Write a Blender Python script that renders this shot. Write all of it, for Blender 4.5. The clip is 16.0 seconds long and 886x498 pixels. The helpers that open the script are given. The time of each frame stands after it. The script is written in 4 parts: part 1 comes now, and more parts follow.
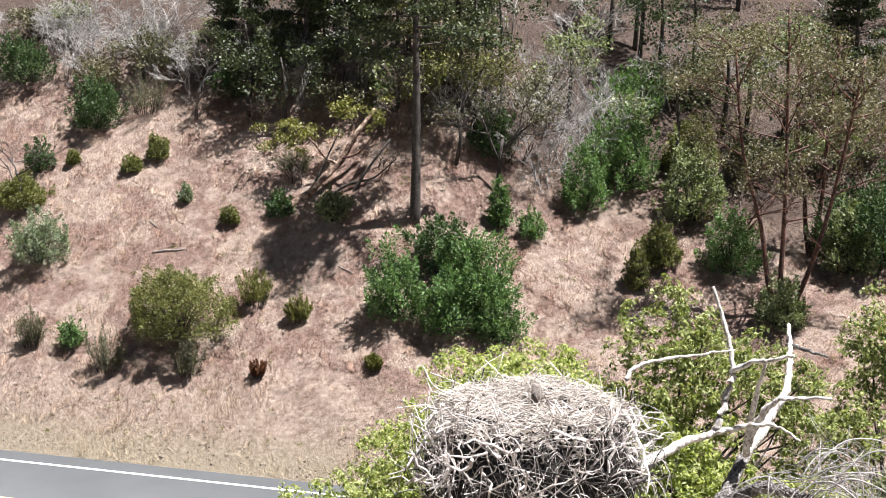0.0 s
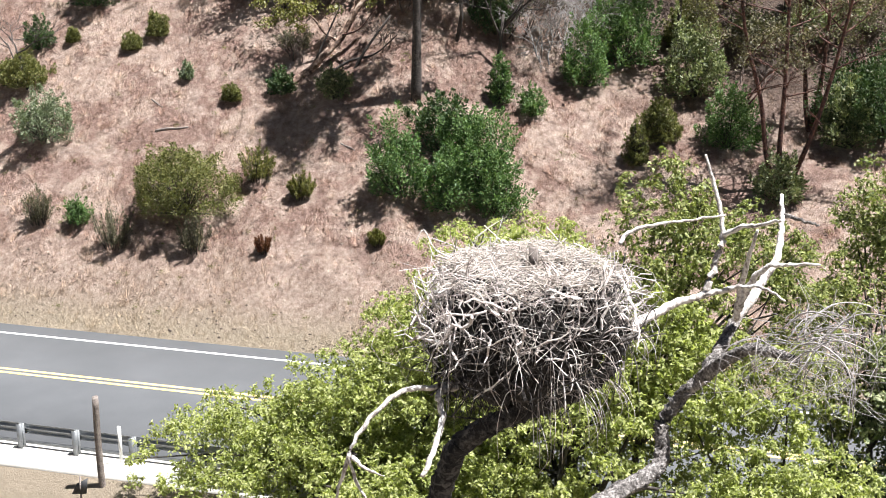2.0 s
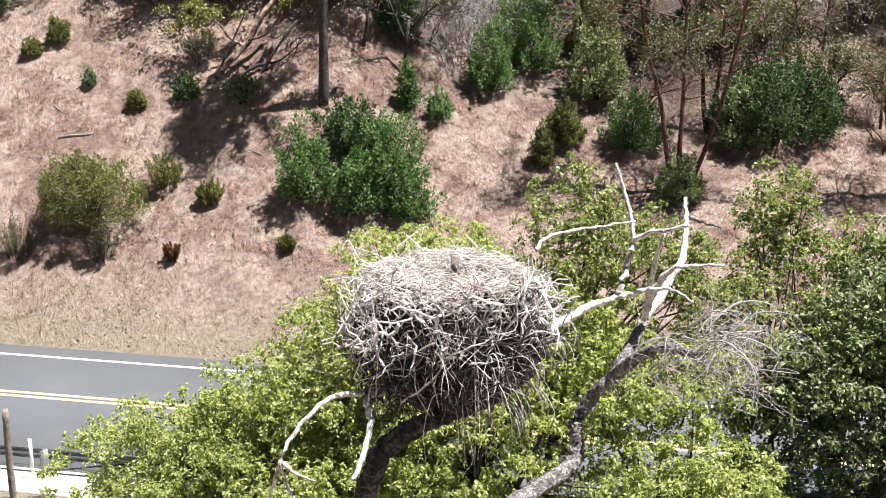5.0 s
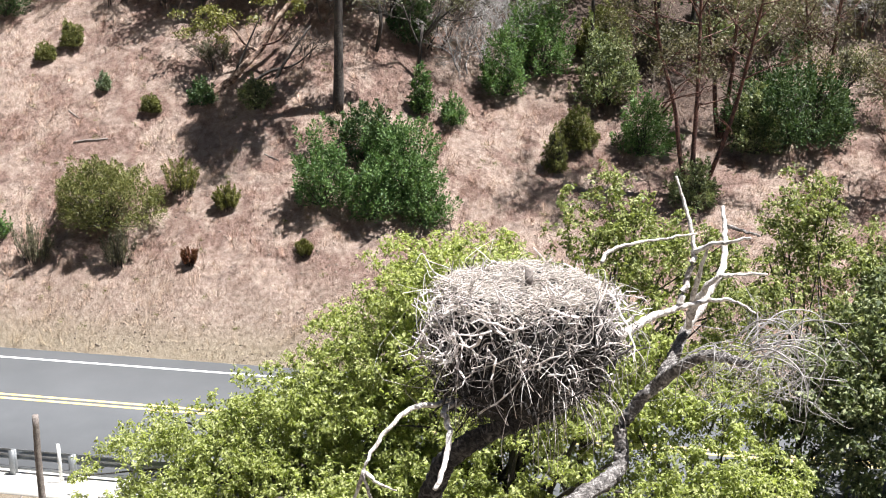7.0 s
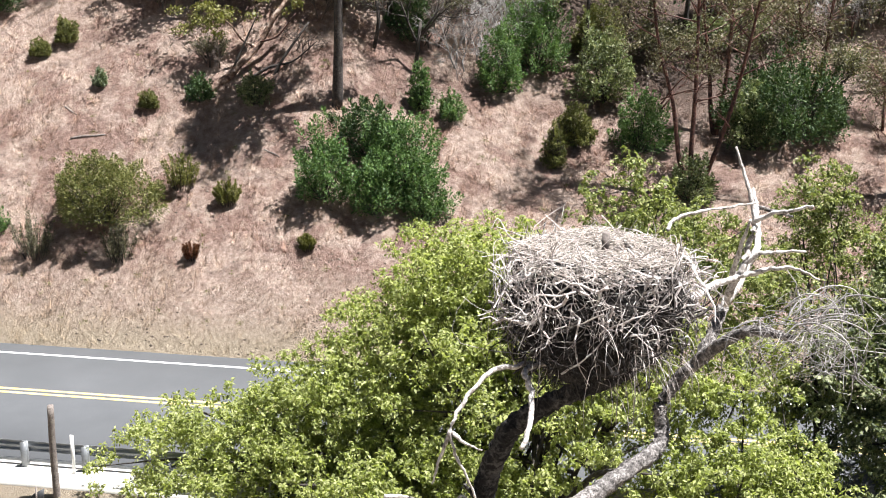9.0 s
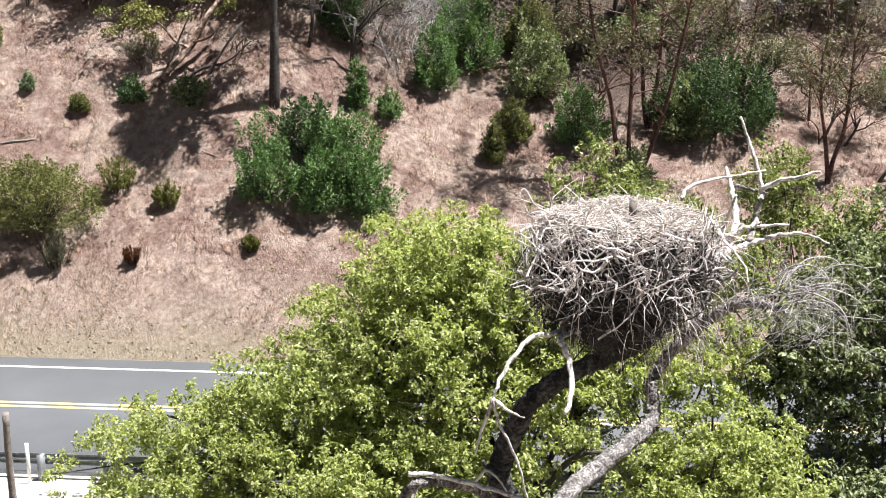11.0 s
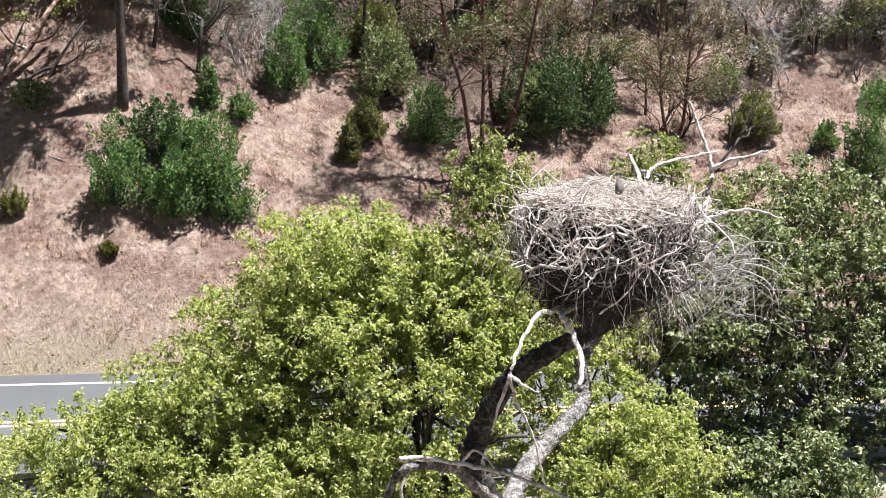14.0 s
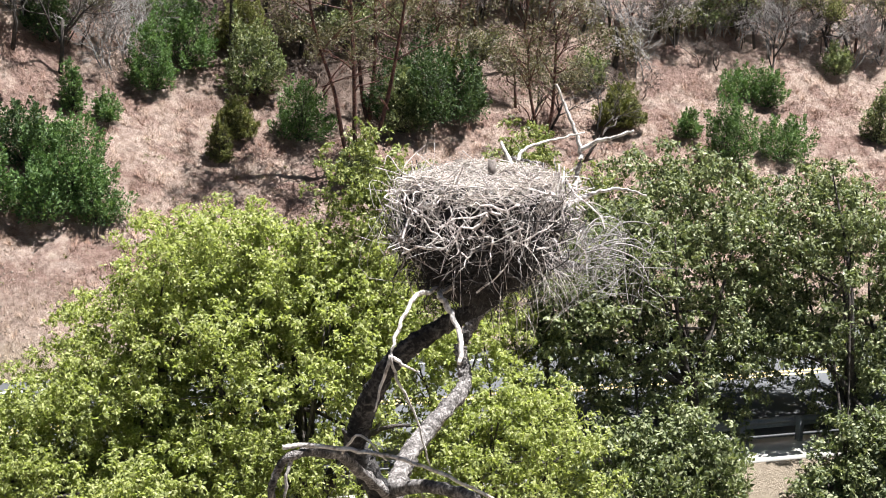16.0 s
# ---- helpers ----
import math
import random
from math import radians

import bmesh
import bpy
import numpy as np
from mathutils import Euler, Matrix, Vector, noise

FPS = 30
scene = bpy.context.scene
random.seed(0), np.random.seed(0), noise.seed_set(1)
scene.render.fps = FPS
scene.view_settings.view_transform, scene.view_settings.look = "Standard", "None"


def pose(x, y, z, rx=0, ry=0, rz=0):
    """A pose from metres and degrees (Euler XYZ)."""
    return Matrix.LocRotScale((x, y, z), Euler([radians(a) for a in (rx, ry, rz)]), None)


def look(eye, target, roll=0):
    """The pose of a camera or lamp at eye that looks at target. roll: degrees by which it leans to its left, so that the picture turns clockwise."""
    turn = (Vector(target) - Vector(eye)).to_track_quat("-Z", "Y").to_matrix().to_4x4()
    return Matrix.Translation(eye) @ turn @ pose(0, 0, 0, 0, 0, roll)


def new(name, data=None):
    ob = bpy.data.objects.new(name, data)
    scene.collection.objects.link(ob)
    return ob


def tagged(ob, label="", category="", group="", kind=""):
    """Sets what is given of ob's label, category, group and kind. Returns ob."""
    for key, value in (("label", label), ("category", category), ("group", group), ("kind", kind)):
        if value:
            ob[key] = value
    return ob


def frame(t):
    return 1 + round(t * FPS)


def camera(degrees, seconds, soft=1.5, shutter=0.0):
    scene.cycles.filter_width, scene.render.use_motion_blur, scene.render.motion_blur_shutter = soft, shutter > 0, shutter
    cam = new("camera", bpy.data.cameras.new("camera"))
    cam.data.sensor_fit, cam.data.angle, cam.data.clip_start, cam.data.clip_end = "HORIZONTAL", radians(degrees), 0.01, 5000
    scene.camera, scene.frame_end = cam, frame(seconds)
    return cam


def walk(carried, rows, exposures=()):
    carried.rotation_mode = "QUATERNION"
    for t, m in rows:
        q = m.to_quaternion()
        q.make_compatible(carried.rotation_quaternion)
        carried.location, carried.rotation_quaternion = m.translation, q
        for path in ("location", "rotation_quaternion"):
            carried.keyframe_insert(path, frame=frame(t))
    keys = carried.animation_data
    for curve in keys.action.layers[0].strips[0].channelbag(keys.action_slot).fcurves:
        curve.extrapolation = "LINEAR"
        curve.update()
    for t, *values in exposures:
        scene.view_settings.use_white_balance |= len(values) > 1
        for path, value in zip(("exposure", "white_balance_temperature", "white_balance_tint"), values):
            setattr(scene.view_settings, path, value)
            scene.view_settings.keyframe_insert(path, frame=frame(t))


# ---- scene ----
cam = camera(41.00, 16.0, 1.0)
PATH = [
    (0, (0.983, -36.887, 15.439), (-4.331, -17.894, 12.116), 0.07),
    (0.5, (1.029, -37.037, 15.291), (-4.290, -18.043, 11.987), 0.02),
    (1, (1.118, -37.264, 15.284), (-4.186, -18.344, 11.553), -0.06),
    (1.5, (1.136, -37.375, 15.320), (-4.118, -18.657, 10.624), -0.17),
    (2, (1.144, -37.436, 15.411), (-4.081, -18.873, 10.109), -0.21),
    (2.5, (1.194, -37.508, 15.481), (-3.996, -18.936, 10.174), -0.17),
    (3, (1.221, -37.563, 15.565), (-3.406, -18.844, 10.254), -0.21),
    (3.5, (1.222, -37.666, 15.535), (-2.600, -18.763, 10.237), 0.08),
    (4, (1.215, -37.693, 15.512), (-2.486, -18.763, 10.225), 0.01),
    (6.5, (0.326, -38.248, 15.845), (-3.224, -19.287, 10.567), 0.28),
    (7, (0.045, -38.306, 15.847), (-3.460, -19.335, 10.572), 0.21),
    (7.5, (-0.258, -38.534, 15.854), (-3.701, -19.549, 10.590), 0.23),
    (8, (-0.596, -38.683, 15.718), (-3.973, -19.674, 10.498), 0.45),
    (10.5, (-2.333, -38.908, 14.926), (-4.206, -19.639, 9.906), 0.03),
    (11, (-2.768, -39.028, 14.867), (-4.204, -19.716, 9.869), 0.11),
    (11.5, (-3.260, -39.211, 14.912), (-4.050, -19.866, 9.898), 0.48),
    (12, (-3.675, -39.166, 14.849), (-3.743, -19.799, 9.857), 0.16),
    (12.5, (-4.104, -39.192, 14.783), (-3.715, -19.823, 9.815), 0.22),
    (13, (-4.577, -39.292, 14.740), (-3.745, -19.931, 9.796), 0.34),
    (13.5, (-5.065, -39.341, 14.712), (-3.792, -20.001, 9.777), 0.46),
    (14, (-5.251, -39.290, 14.661), (-3.363, -19.996, 9.743), 0.54),
    (14.5, (-5.248, -39.252, 14.602), (-2.785, -20.024, 9.680), 0.14),
    (15, (-5.259, -39.253, 14.491), (-2.179, -20.109, 9.591), 0.08),
    (15.5, (-5.294, -39.358, 14.451), (-1.602, -20.320, 9.561), 0.11),
    (16, (-5.277, -39.455, 14.483), (-1.331, -20.473, 9.572), 0.05),
]
walk(cam, [(t, look(eye, target, roll)) for t, eye, target, roll in PATH])

# world, sun, exposure
SUN_TO = Vector((0.36, 0.07, 1.0)).normalized()
world = bpy.data.worlds.new("sky")
scene.world = world
world.use_nodes = True
wn = world.node_tree
sky = wn.nodes.new("ShaderNodeTexSky")
sky.sky_type = "NISHITA"
sky.sun_disc = False
sky.sun_elevation = math.asin(SUN_TO.z)
sky.sun_rotation = math.atan2(SUN_TO.x, SUN_TO.y)
wn.nodes["Background"].inputs["Strength"].default_value = 0.015
wn.links.new(sky.outputs[0], wn.nodes["Background"].inputs["Color"])
sun = new("sun", bpy.data.lights.new("sun", "SUN"))
sun.data.energy = 5.0
sun.data.angle = radians(0.53)
sun.data.color = (1.0, 0.98, 0.97)
sun.matrix_world = look((0, 0, 60), Vector((0, 0, 60)) - SUN_TO)
scene.view_settings.exposure = 1.71

rng = np.random.default_rng(7)


# ---- materials ----
def ramp(nt, stops):
    r = nt.nodes.new("ShaderNodeValToRGB")
    while len(r.color_ramp.elements) < len(stops):
        r.color_ramp.elements.new(0.5)
    for e, (p, c) in zip(r.color_ramp.elements, stops):
        e.position, e.color = p, (*c, 1)
    return r


def noise_node(nt, scale, detail=4, rough=0.6, coord=None):
    n = nt.nodes.new("ShaderNodeTexNoise")
    n.inputs["Scale"].default_value, n.inputs["Detail"].default_value, n.inputs["Roughness"].default_value = scale, detail, rough
    if coord is not None:
        nt.links.new(coord, n.inputs["Vector"])
    return n


def mixed(nt, fac, a, b, mode="MIX"):
    m = nt.nodes.new("ShaderNodeMix")
    m.data_type, m.blend_type = "RGBA", mode
    for sock, v in ((m.inputs["Factor"], fac), (m.inputs["A"], a), (m.inputs["B"], b)):
        if isinstance(v, (int, float)):
            sock.default_value = v
        elif isinstance(v, tuple):
            sock.default_value = (*v, 1)
        else:
            nt.links.new(v, sock)
    return m.outputs["Result"]


def base_material(name, rough=0.8):
    m = bpy.data.materials.new(name)
    m.use_nodes = True
    nt = m.node_tree
    b = nt.nodes["Principled BSDF"]
    b.inputs["Roughness"].default_value = rough
    geo = nt.nodes.new("ShaderNodeNewGeometry")
    return m, nt, b, geo


def bump(nt, b, height, strength=0.4, distance=0.02):
    n = nt.nodes.new("ShaderNodeBump")
    n.inputs["Strength"].default_value, n.inputs["Distance"].default_value = strength, distance
    nt.links.new(height, n.inputs["Height"])
    nt.links.new(n.outputs[0], b.inputs["Normal"])


def surface(name, dark, mid, light, fine=30, coarse=2.0, rough=0.85, relief=0.4, depth=0.02, island=0.0, metal=0.0, sharp=0.165):
    """Two scales of noise over three tones, with relief."""
    m, nt, b, geo = base_material(name, rough)
    n1 = noise_node(nt, fine, 5, 0.65, geo.outputs["Position"])
    n2 = noise_node(nt, coarse, 4, 0.6, geo.outputs["Position"])
    add = nt.nodes.new("ShaderNodeMath")
    add.operation = "MULTIPLY_ADD"
    add.inputs[1].default_value = 0.55
    nt.links.new(n1.outputs["Fac"], add.inputs[0])
    half = nt.nodes.new("ShaderNodeMath")
    half.operation = "MULTIPLY"
    half.inputs[1].default_value = 0.45
    nt.links.new(n2.outputs["Fac"], half.inputs[0])
    nt.links.new(half.outputs[0], add.inputs[2])
    r = ramp(nt, [(0.5 - sharp, dark), (0.5, mid), (0.5 + sharp, light)])
    nt.links.new(add.outputs[0], r.inputs[0])
    col = r.outputs[0]
    if island:
        r2 = ramp(nt, [(0.0, (1 - island,) * 3), (1.0, (1 + island * 0.6,) * 3)])
        nt.links.new(geo.outputs["Random Per Island"], r2.inputs[0])
        col = mixed(nt, 1.0, col, r2.outputs[0], "MULTIPLY")
    nt.links.new(col, b.inputs["Base Color"])
    b.inputs["Metallic"].default_value = metal
    bump(nt, b, n1.outputs["Fac"], relief, depth)
    return m


def leaf_material(name, dark, mid, light, through_light=0.35, rough=0.52, clump=0.22):
    """Leaves vary one by one, and by clumps of about half a metre; some light passes through them."""
    m, nt, b, geo = base_material(name, rough)
    r = ramp(nt, [(0.0, dark), (0.5, mid), (1.0, light)])
    n = noise_node(nt, 1.3, 2, 0.5, geo.outputs["Position"])
    mix = nt.nodes.new("ShaderNodeMix")
    mix.inputs["Factor"].default_value = clump
    nt.links.new(geo.outputs["Random Per Island"], mix.inputs["A"])
    nt.links.new(n.outputs["Fac"], mix.inputs["B"])
    nt.links.new(mix.outputs["Result"], r.inputs[0])
    nt.links.new(r.outputs[0], b.inputs["Base Color"])
    b.inputs["Specular IOR Level"].default_value = 0.28
    tr = nt.nodes.new("ShaderNodeBsdfTranslucent")
    tint = mixed(nt, 1.0, r.outputs[0], (1.05, 1.15, 0.55), "MULTIPLY")
    nt.links.new(tint, tr.inputs["Color"])
    ms = nt.nodes.new("ShaderNodeMixShader")
    ms.inputs[0].default_value = through_light
    nt.links.new(b.outputs[0], ms.inputs[1])
    nt.links.new(tr.outputs[0], ms.inputs[2])
    nt.links.new(ms.outputs[0], nt.nodes["Material Output"].inputs["Surface"])
    return m


def ground_material(name="dry_hillside"):
    m, nt, b, geo = base_material(name, 0.95)
    pos = geo.outputs["Position"]
    big = noise_node(nt, 0.16, 4, 0.6, pos)
    mid = noise_node(nt, 0.55, 5, 0.62, pos)
    fine = noise_node(nt, 4.5, 5, 0.7, pos)
    tiny = noise_node(nt, 30.0, 3, 0.7, pos)
    straw = ramp(nt, [(0.3, (0.306, 0.215, 0.175)), (0.48, (0.44, 0.324, 0.265)), (0.7, (0.562, 0.448, 0.378))])
    nt.links.new(fine.outputs["Fac"], straw.inputs[0])
    rust = ramp(nt, [(0.3, (0.157, 0.094, 0.073)), (0.5, (0.29, 0.183, 0.147)), (0.72, (0.413, 0.289, 0.237))])
    nt.links.new(fine.outputs["Fac"], rust.inputs[0])
    sel = ramp(nt, [(0.46, (0, 0, 0)), (0.56, (1, 1, 1))])
    nt.links.new(mid.outputs["Fac"], sel.inputs[0])
    col = mixed(nt, sel.outputs[0], straw.outputs[0], rust.outputs[0])
    litter = ramp(nt, [(0.3, (0.06, 0.04, 0.031)), (0.6, (0.13, 0.086, 0.065)), (0.8, (0.202, 0.138, 0.102))])
    nt.links.new(fine.outputs["Fac"], litter.inputs[0])
    # blots of dark thatch and bare soil between the tufts
    blot = noise_node(nt, 1.5, 7, 0.74, pos)
    gap = ramp(nt, [(0.50, (0, 0, 0)), (0.66, (0.6, 0.6, 0.6))])
    nt.links.new(blot.outputs["Fac"], gap.inputs[0])
    col = mixed(nt, gap.outputs[0], col, (0.125, 0.083, 0.070))
    pale_tuft = ramp(nt, [(0.36, (0.55, 0.55, 0.55)), (0.45, (0, 0, 0))])
    nt.links.new(blot.outputs["Fac"], pale_tuft.inputs[0])
    col = mixed(nt, pale_tuft.outputs[0], col, (0.47, 0.375, 0.295))
    # leaf litter under the woods high on the slope
    sep = nt.nodes.new("ShaderNodeSeparateXYZ")
    nt.links.new(pos, sep.inputs[0])
    ms = nt.nodes.new("ShaderNodeMath")
    ms.operation = "MULTIPLY_ADD"
    ms.inputs[1].default_value = 14.0
    nt.links.new(big.outputs["Fac"], ms.inputs[0])
    open_side = nt.nodes.new("ShaderNodeMapRange")
    open_side.inputs["From Min"].default_value, open_side.inputs["From Max"].default_value, open_side.inputs["To Max"].default_value = 3.0, 14.0, -9.0
    nt.links.new(sep.outputs["X"], open_side.inputs["Value"])
    shade = nt.nodes.new("ShaderNodeMath")
    nt.links.new(sep.outputs["Y"], shade.inputs[0])
    nt.links.new(open_side.outputs[0], shade.inputs[1])
    nt.links.new(shade.outputs[0], ms.inputs[2])
    mr = nt.nodes.new("ShaderNodeMapRange")
    mr.inputs["From Min"].default_value, mr.inputs["From Max"].default_value = 22.5, 28.5
    nt.links.new(ms.outputs[0], mr.inputs["Value"])
    col = mixed(nt, mr.outputs[0], col, litter.outputs[0])
    # crumbling brown earth of the lower bank, in patches
    earth = ramp(nt, [(0.3, (0.22, 0.148, 0.114)), (0.5, (0.363, 0.275, 0.22)), (0.72, (0.516, 0.414, 0.34))])
    nt.links.new(fine.outputs["Fac"], earth.inputs[0])
    ms3 = nt.nodes.new("ShaderNodeMath")
    ms3.operation = "MULTIPLY_ADD"
    ms3.inputs[1].default_value = -8.0
    nt.links.new(mid.outputs["Fac"], ms3.inputs[0])
    nt.links.new(sep.outputs["Y"], ms3.inputs[2])
    mr3 = nt.nodes.new("ShaderNodeMapRange")
    mr3.inputs["From Min"].default_value, mr3.inputs["From Max"].default_value = 0.7, -1.3
    nt.links.new(ms3.outputs[0], mr3.inputs["Value"])
    col = mixed(nt, mr3.outputs[0], col, earth.outputs[0])
    # pale gravelly earth on the shoulder and the near side
    pale = ramp(nt, [(0.3, (0.29, 0.228, 0.159)), (0.6, (0.4, 0.331, 0.248)), (0.8, (0.455, 0.393, 0.31))])
    nt.links.new(tiny.outputs["Fac"], pale.inputs[0])
    mr2 = nt.nodes.new("ShaderNodeMapRange")
    mr2.inputs["From Min"].default_value, mr2.inputs["From Max"].default_value = 2.9, 1.7
    nt.links.new(sep.outputs["Y"], mr2.inputs["Value"])
    col = mixed(nt, mr2.outputs[0], col, pale.outputs[0])
    nt.links.new(col, b.inputs["Base Color"])
    if name != "dry_hillside":
        r2 = ramp(nt, [(0.0, (0.62, 0.58, 0.56)), (1.0, (1.34, 1.30, 1.20))])
        nt.links.new(geo.outputs["Random Per Island"], r2.inputs[0])
        nt.links.new(mixed(nt, 1.0, col, r2.outputs[0], "MULTIPLY"), b.inputs["Base Color"])
        return m
    hsum = nt.nodes.new("ShaderNodeMath")
    nt.links.new(fine.outputs["Fac"], hsum.inputs[0])
    nt.links.new(tiny.outputs["Fac"], hsum.inputs[1])
    bump(nt, b, hsum.outputs[0], 1.0, 0.22)
    return m


MAT = {
    "ground": ground_material(),
    "asphalt": surface("worn_asphalt", (0.059, 0.063, 0.068), (0.073, 0.077, 0.083), (0.093, 0.097, 0.104), 60, 0.35, 0.85, 0.25, 0.006),
    "white_line": surface("white_road_paint", (0.558, 0.558, 0.54), (0.702, 0.702, 0.684), (0.765, 0.765, 0.747), 25, 3, 0.7, 0.2, 0.004),
    "yellow_line": surface("yellow_road_paint", (0.52, 0.37, 0.12), (0.66, 0.50, 0.20), (0.75, 0.61, 0.34), 25, 3, 0.7, 0.2, 0.004),
    "galvanised": surface("galvanised_steel", (0.173, 0.184, 0.196), (0.242, 0.254, 0.265), (0.317, 0.328, 0.334), 22, 2, 0.5, 0.1, 0.003, 0, 0.6),
    "dark_metal": surface("dark_painted_metal", (0.012, 0.013, 0.015), (0.024, 0.025, 0.028), (0.05, 0.052, 0.056), 20, 3, 0.6, 0.2, 0.004),
    "concrete": surface("pale_concrete", (0.384, 0.368, 0.336), (0.48, 0.464, 0.432), (0.56, 0.544, 0.512), 30, 1.5, 0.9, 0.3, 0.008),
    "weathered": surface("weathered_wood", (0.091, 0.076, 0.068), (0.183, 0.155, 0.141), (0.273, 0.243, 0.22), 28, 4, 0.85, 0.5, 0.01, sharp=0.1),
    "white_post": surface("white_plastic", (0.72, 0.72, 0.70), (0.80, 0.80, 0.78), (0.84, 0.84, 0.82), 20, 3, 0.5, 0.1, 0.003),
    "bleached": surface("bleached_deadwood", (0.221, 0.196, 0.178), (0.51, 0.476, 0.451), (0.68, 0.654, 0.629), 20, 5, 0.8, 0.6, 0.02, sharp=0.10),
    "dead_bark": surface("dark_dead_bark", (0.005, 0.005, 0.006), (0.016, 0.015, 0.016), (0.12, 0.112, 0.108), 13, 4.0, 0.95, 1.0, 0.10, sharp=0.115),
    "grey_bark": surface("grey_flaking_bark", (0.022, 0.02, 0.019), (0.156, 0.141, 0.134), (0.5, 0.469, 0.45), 20, 6.0, 0.9, 1.0, 0.09, sharp=0.12),
    "bark": surface("brown_bark", (0.015, 0.012, 0.012), (0.044, 0.036, 0.032), (0.114, 0.099, 0.088), 16, 3, 0.9, 0.9, 0.03),
    "red_bark": surface("red_peeling_bark", (0.02, 0.009, 0.008), (0.08, 0.031, 0.023), (0.186, 0.089, 0.061), 12, 3, 0.7, 0.6, 0.02, sharp=0.12),
    "clod": surface("crumbly_earth", (0.117, 0.086, 0.069), (0.228, 0.176, 0.141), (0.345, 0.283, 0.235), 9, 1.5, 0.95, 0.5, 0.02, 0.4, sharp=0.12),
    "peeling": surface("peeling_pale_bark", (0.04, 0.022, 0.016), (0.20, 0.125, 0.09), (0.46, 0.37, 0.30), 5, 1.8, 0.8, 0.8, 0.03, sharp=0.08),
    "grey_twig": surface("grey_twigs", (0.194, 0.18, 0.173), (0.322, 0.303, 0.294), (0.438, 0.419, 0.407), 12, 2, 0.85, 0.3, 0.01, 0.45),
    "brown_twig": surface("brown_twigs", (0.055, 0.04, 0.034), (0.11, 0.083, 0.069), (0.193, 0.145, 0.124), 12, 2, 0.85, 0.3, 0.01, 0.5),
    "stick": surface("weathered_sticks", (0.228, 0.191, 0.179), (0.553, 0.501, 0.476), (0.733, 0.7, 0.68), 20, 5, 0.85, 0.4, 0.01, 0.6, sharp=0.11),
    # near-black copy of the sticks: shade low on the nest, painted
    "shade_stick": surface("shade_dark_sticks", (0.01, 0.008, 0.008), (0.029, 0.024, 0.022), (0.083, 0.073, 0.068), 20, 5, 0.85, 0.4, 0.01, 0.6, sharp=0.12),
    "straw": surface("nest_straw", (0.251, 0.207, 0.177), (0.473, 0.421, 0.377), (0.62, 0.577, 0.532), 14, 5, 0.9, 0.3, 0.008, 0.5, sharp=0.12),
    # near-black, so that the colour itself gives the shade in the gaps
    "nest_core": surface("nest_gap_shade", (0.006, 0.005, 0.005), (0.011, 0.009, 0.008), (0.034, 0.029, 0.026), 22, 5, 0.95, 1.0, 0.05),
    "dry_grass": ground_material("dry_grass"),
    "leaf_oak": leaf_material("sunlit_oak_leaves", (0.125, 0.155, 0.056), (0.325, 0.358, 0.132), (0.56, 0.57, 0.29), 0.5, 0.5),
    "leaf_vine": leaf_material("climbing_vine_leaves", (0.05, 0.072, 0.026), (0.205, 0.235, 0.08), (0.42, 0.43, 0.20), 0.35, 0.5),
    "leaf_dark": leaf_material("dark_live_oak_leaves", (0.032, 0.048, 0.026), (0.167, 0.199, 0.098), (0.41, 0.424, 0.26), 0.28, 0.5),
    "leaf_bay": leaf_material("glossy_bay_leaves", (0.027, 0.063, 0.023), (0.097, 0.173, 0.058), (0.228, 0.325, 0.132), 0.25, 0.55),
    "leaf_bayd": leaf_material("deep_green_leaves", (0.016, 0.034, 0.014), (0.05, 0.09, 0.034), (0.13, 0.18, 0.075), 0.2, 0.55),
    "leaf_olive": leaf_material("olive_shrub_leaves", (0.05, 0.058, 0.02), (0.15, 0.158, 0.052), (0.30, 0.29, 0.12), 0.22),
    "leaf_sage": leaf_material("grey_green_leaves", (0.075, 0.105, 0.058), (0.17, 0.21, 0.13), (0.35, 0.39, 0.28), 0.2),
    "leaf_yel": leaf_material("yellow_green_leaves", (0.08, 0.088, 0.024), (0.165, 0.165, 0.05), (0.26, 0.24, 0.09), 0.25),
    "leaf_dry": leaf_material("half_dry_leaves", (0.055, 0.056, 0.034), (0.12, 0.115, 0.07), (0.22, 0.205, 0.14), 0.2),
    "leaf_red": leaf_material("russet_dry_leaves", (0.095, 0.035, 0.02), (0.17, 0.07, 0.04), (0.24, 0.12, 0.07), 0.2),
    "leaf_madrone": leaf_material("sparse_brown_green_leaves", (0.05, 0.044, 0.03), (0.145, 0.13, 0.082), (0.28, 0.25, 0.17), 0.25),
    "leaf_pine": leaf_material("dark_needles", (0.012, 0.02, 0.01), (0.04, 0.054, 0.024), (0.12, 0.14, 0.066), 0.15),
}


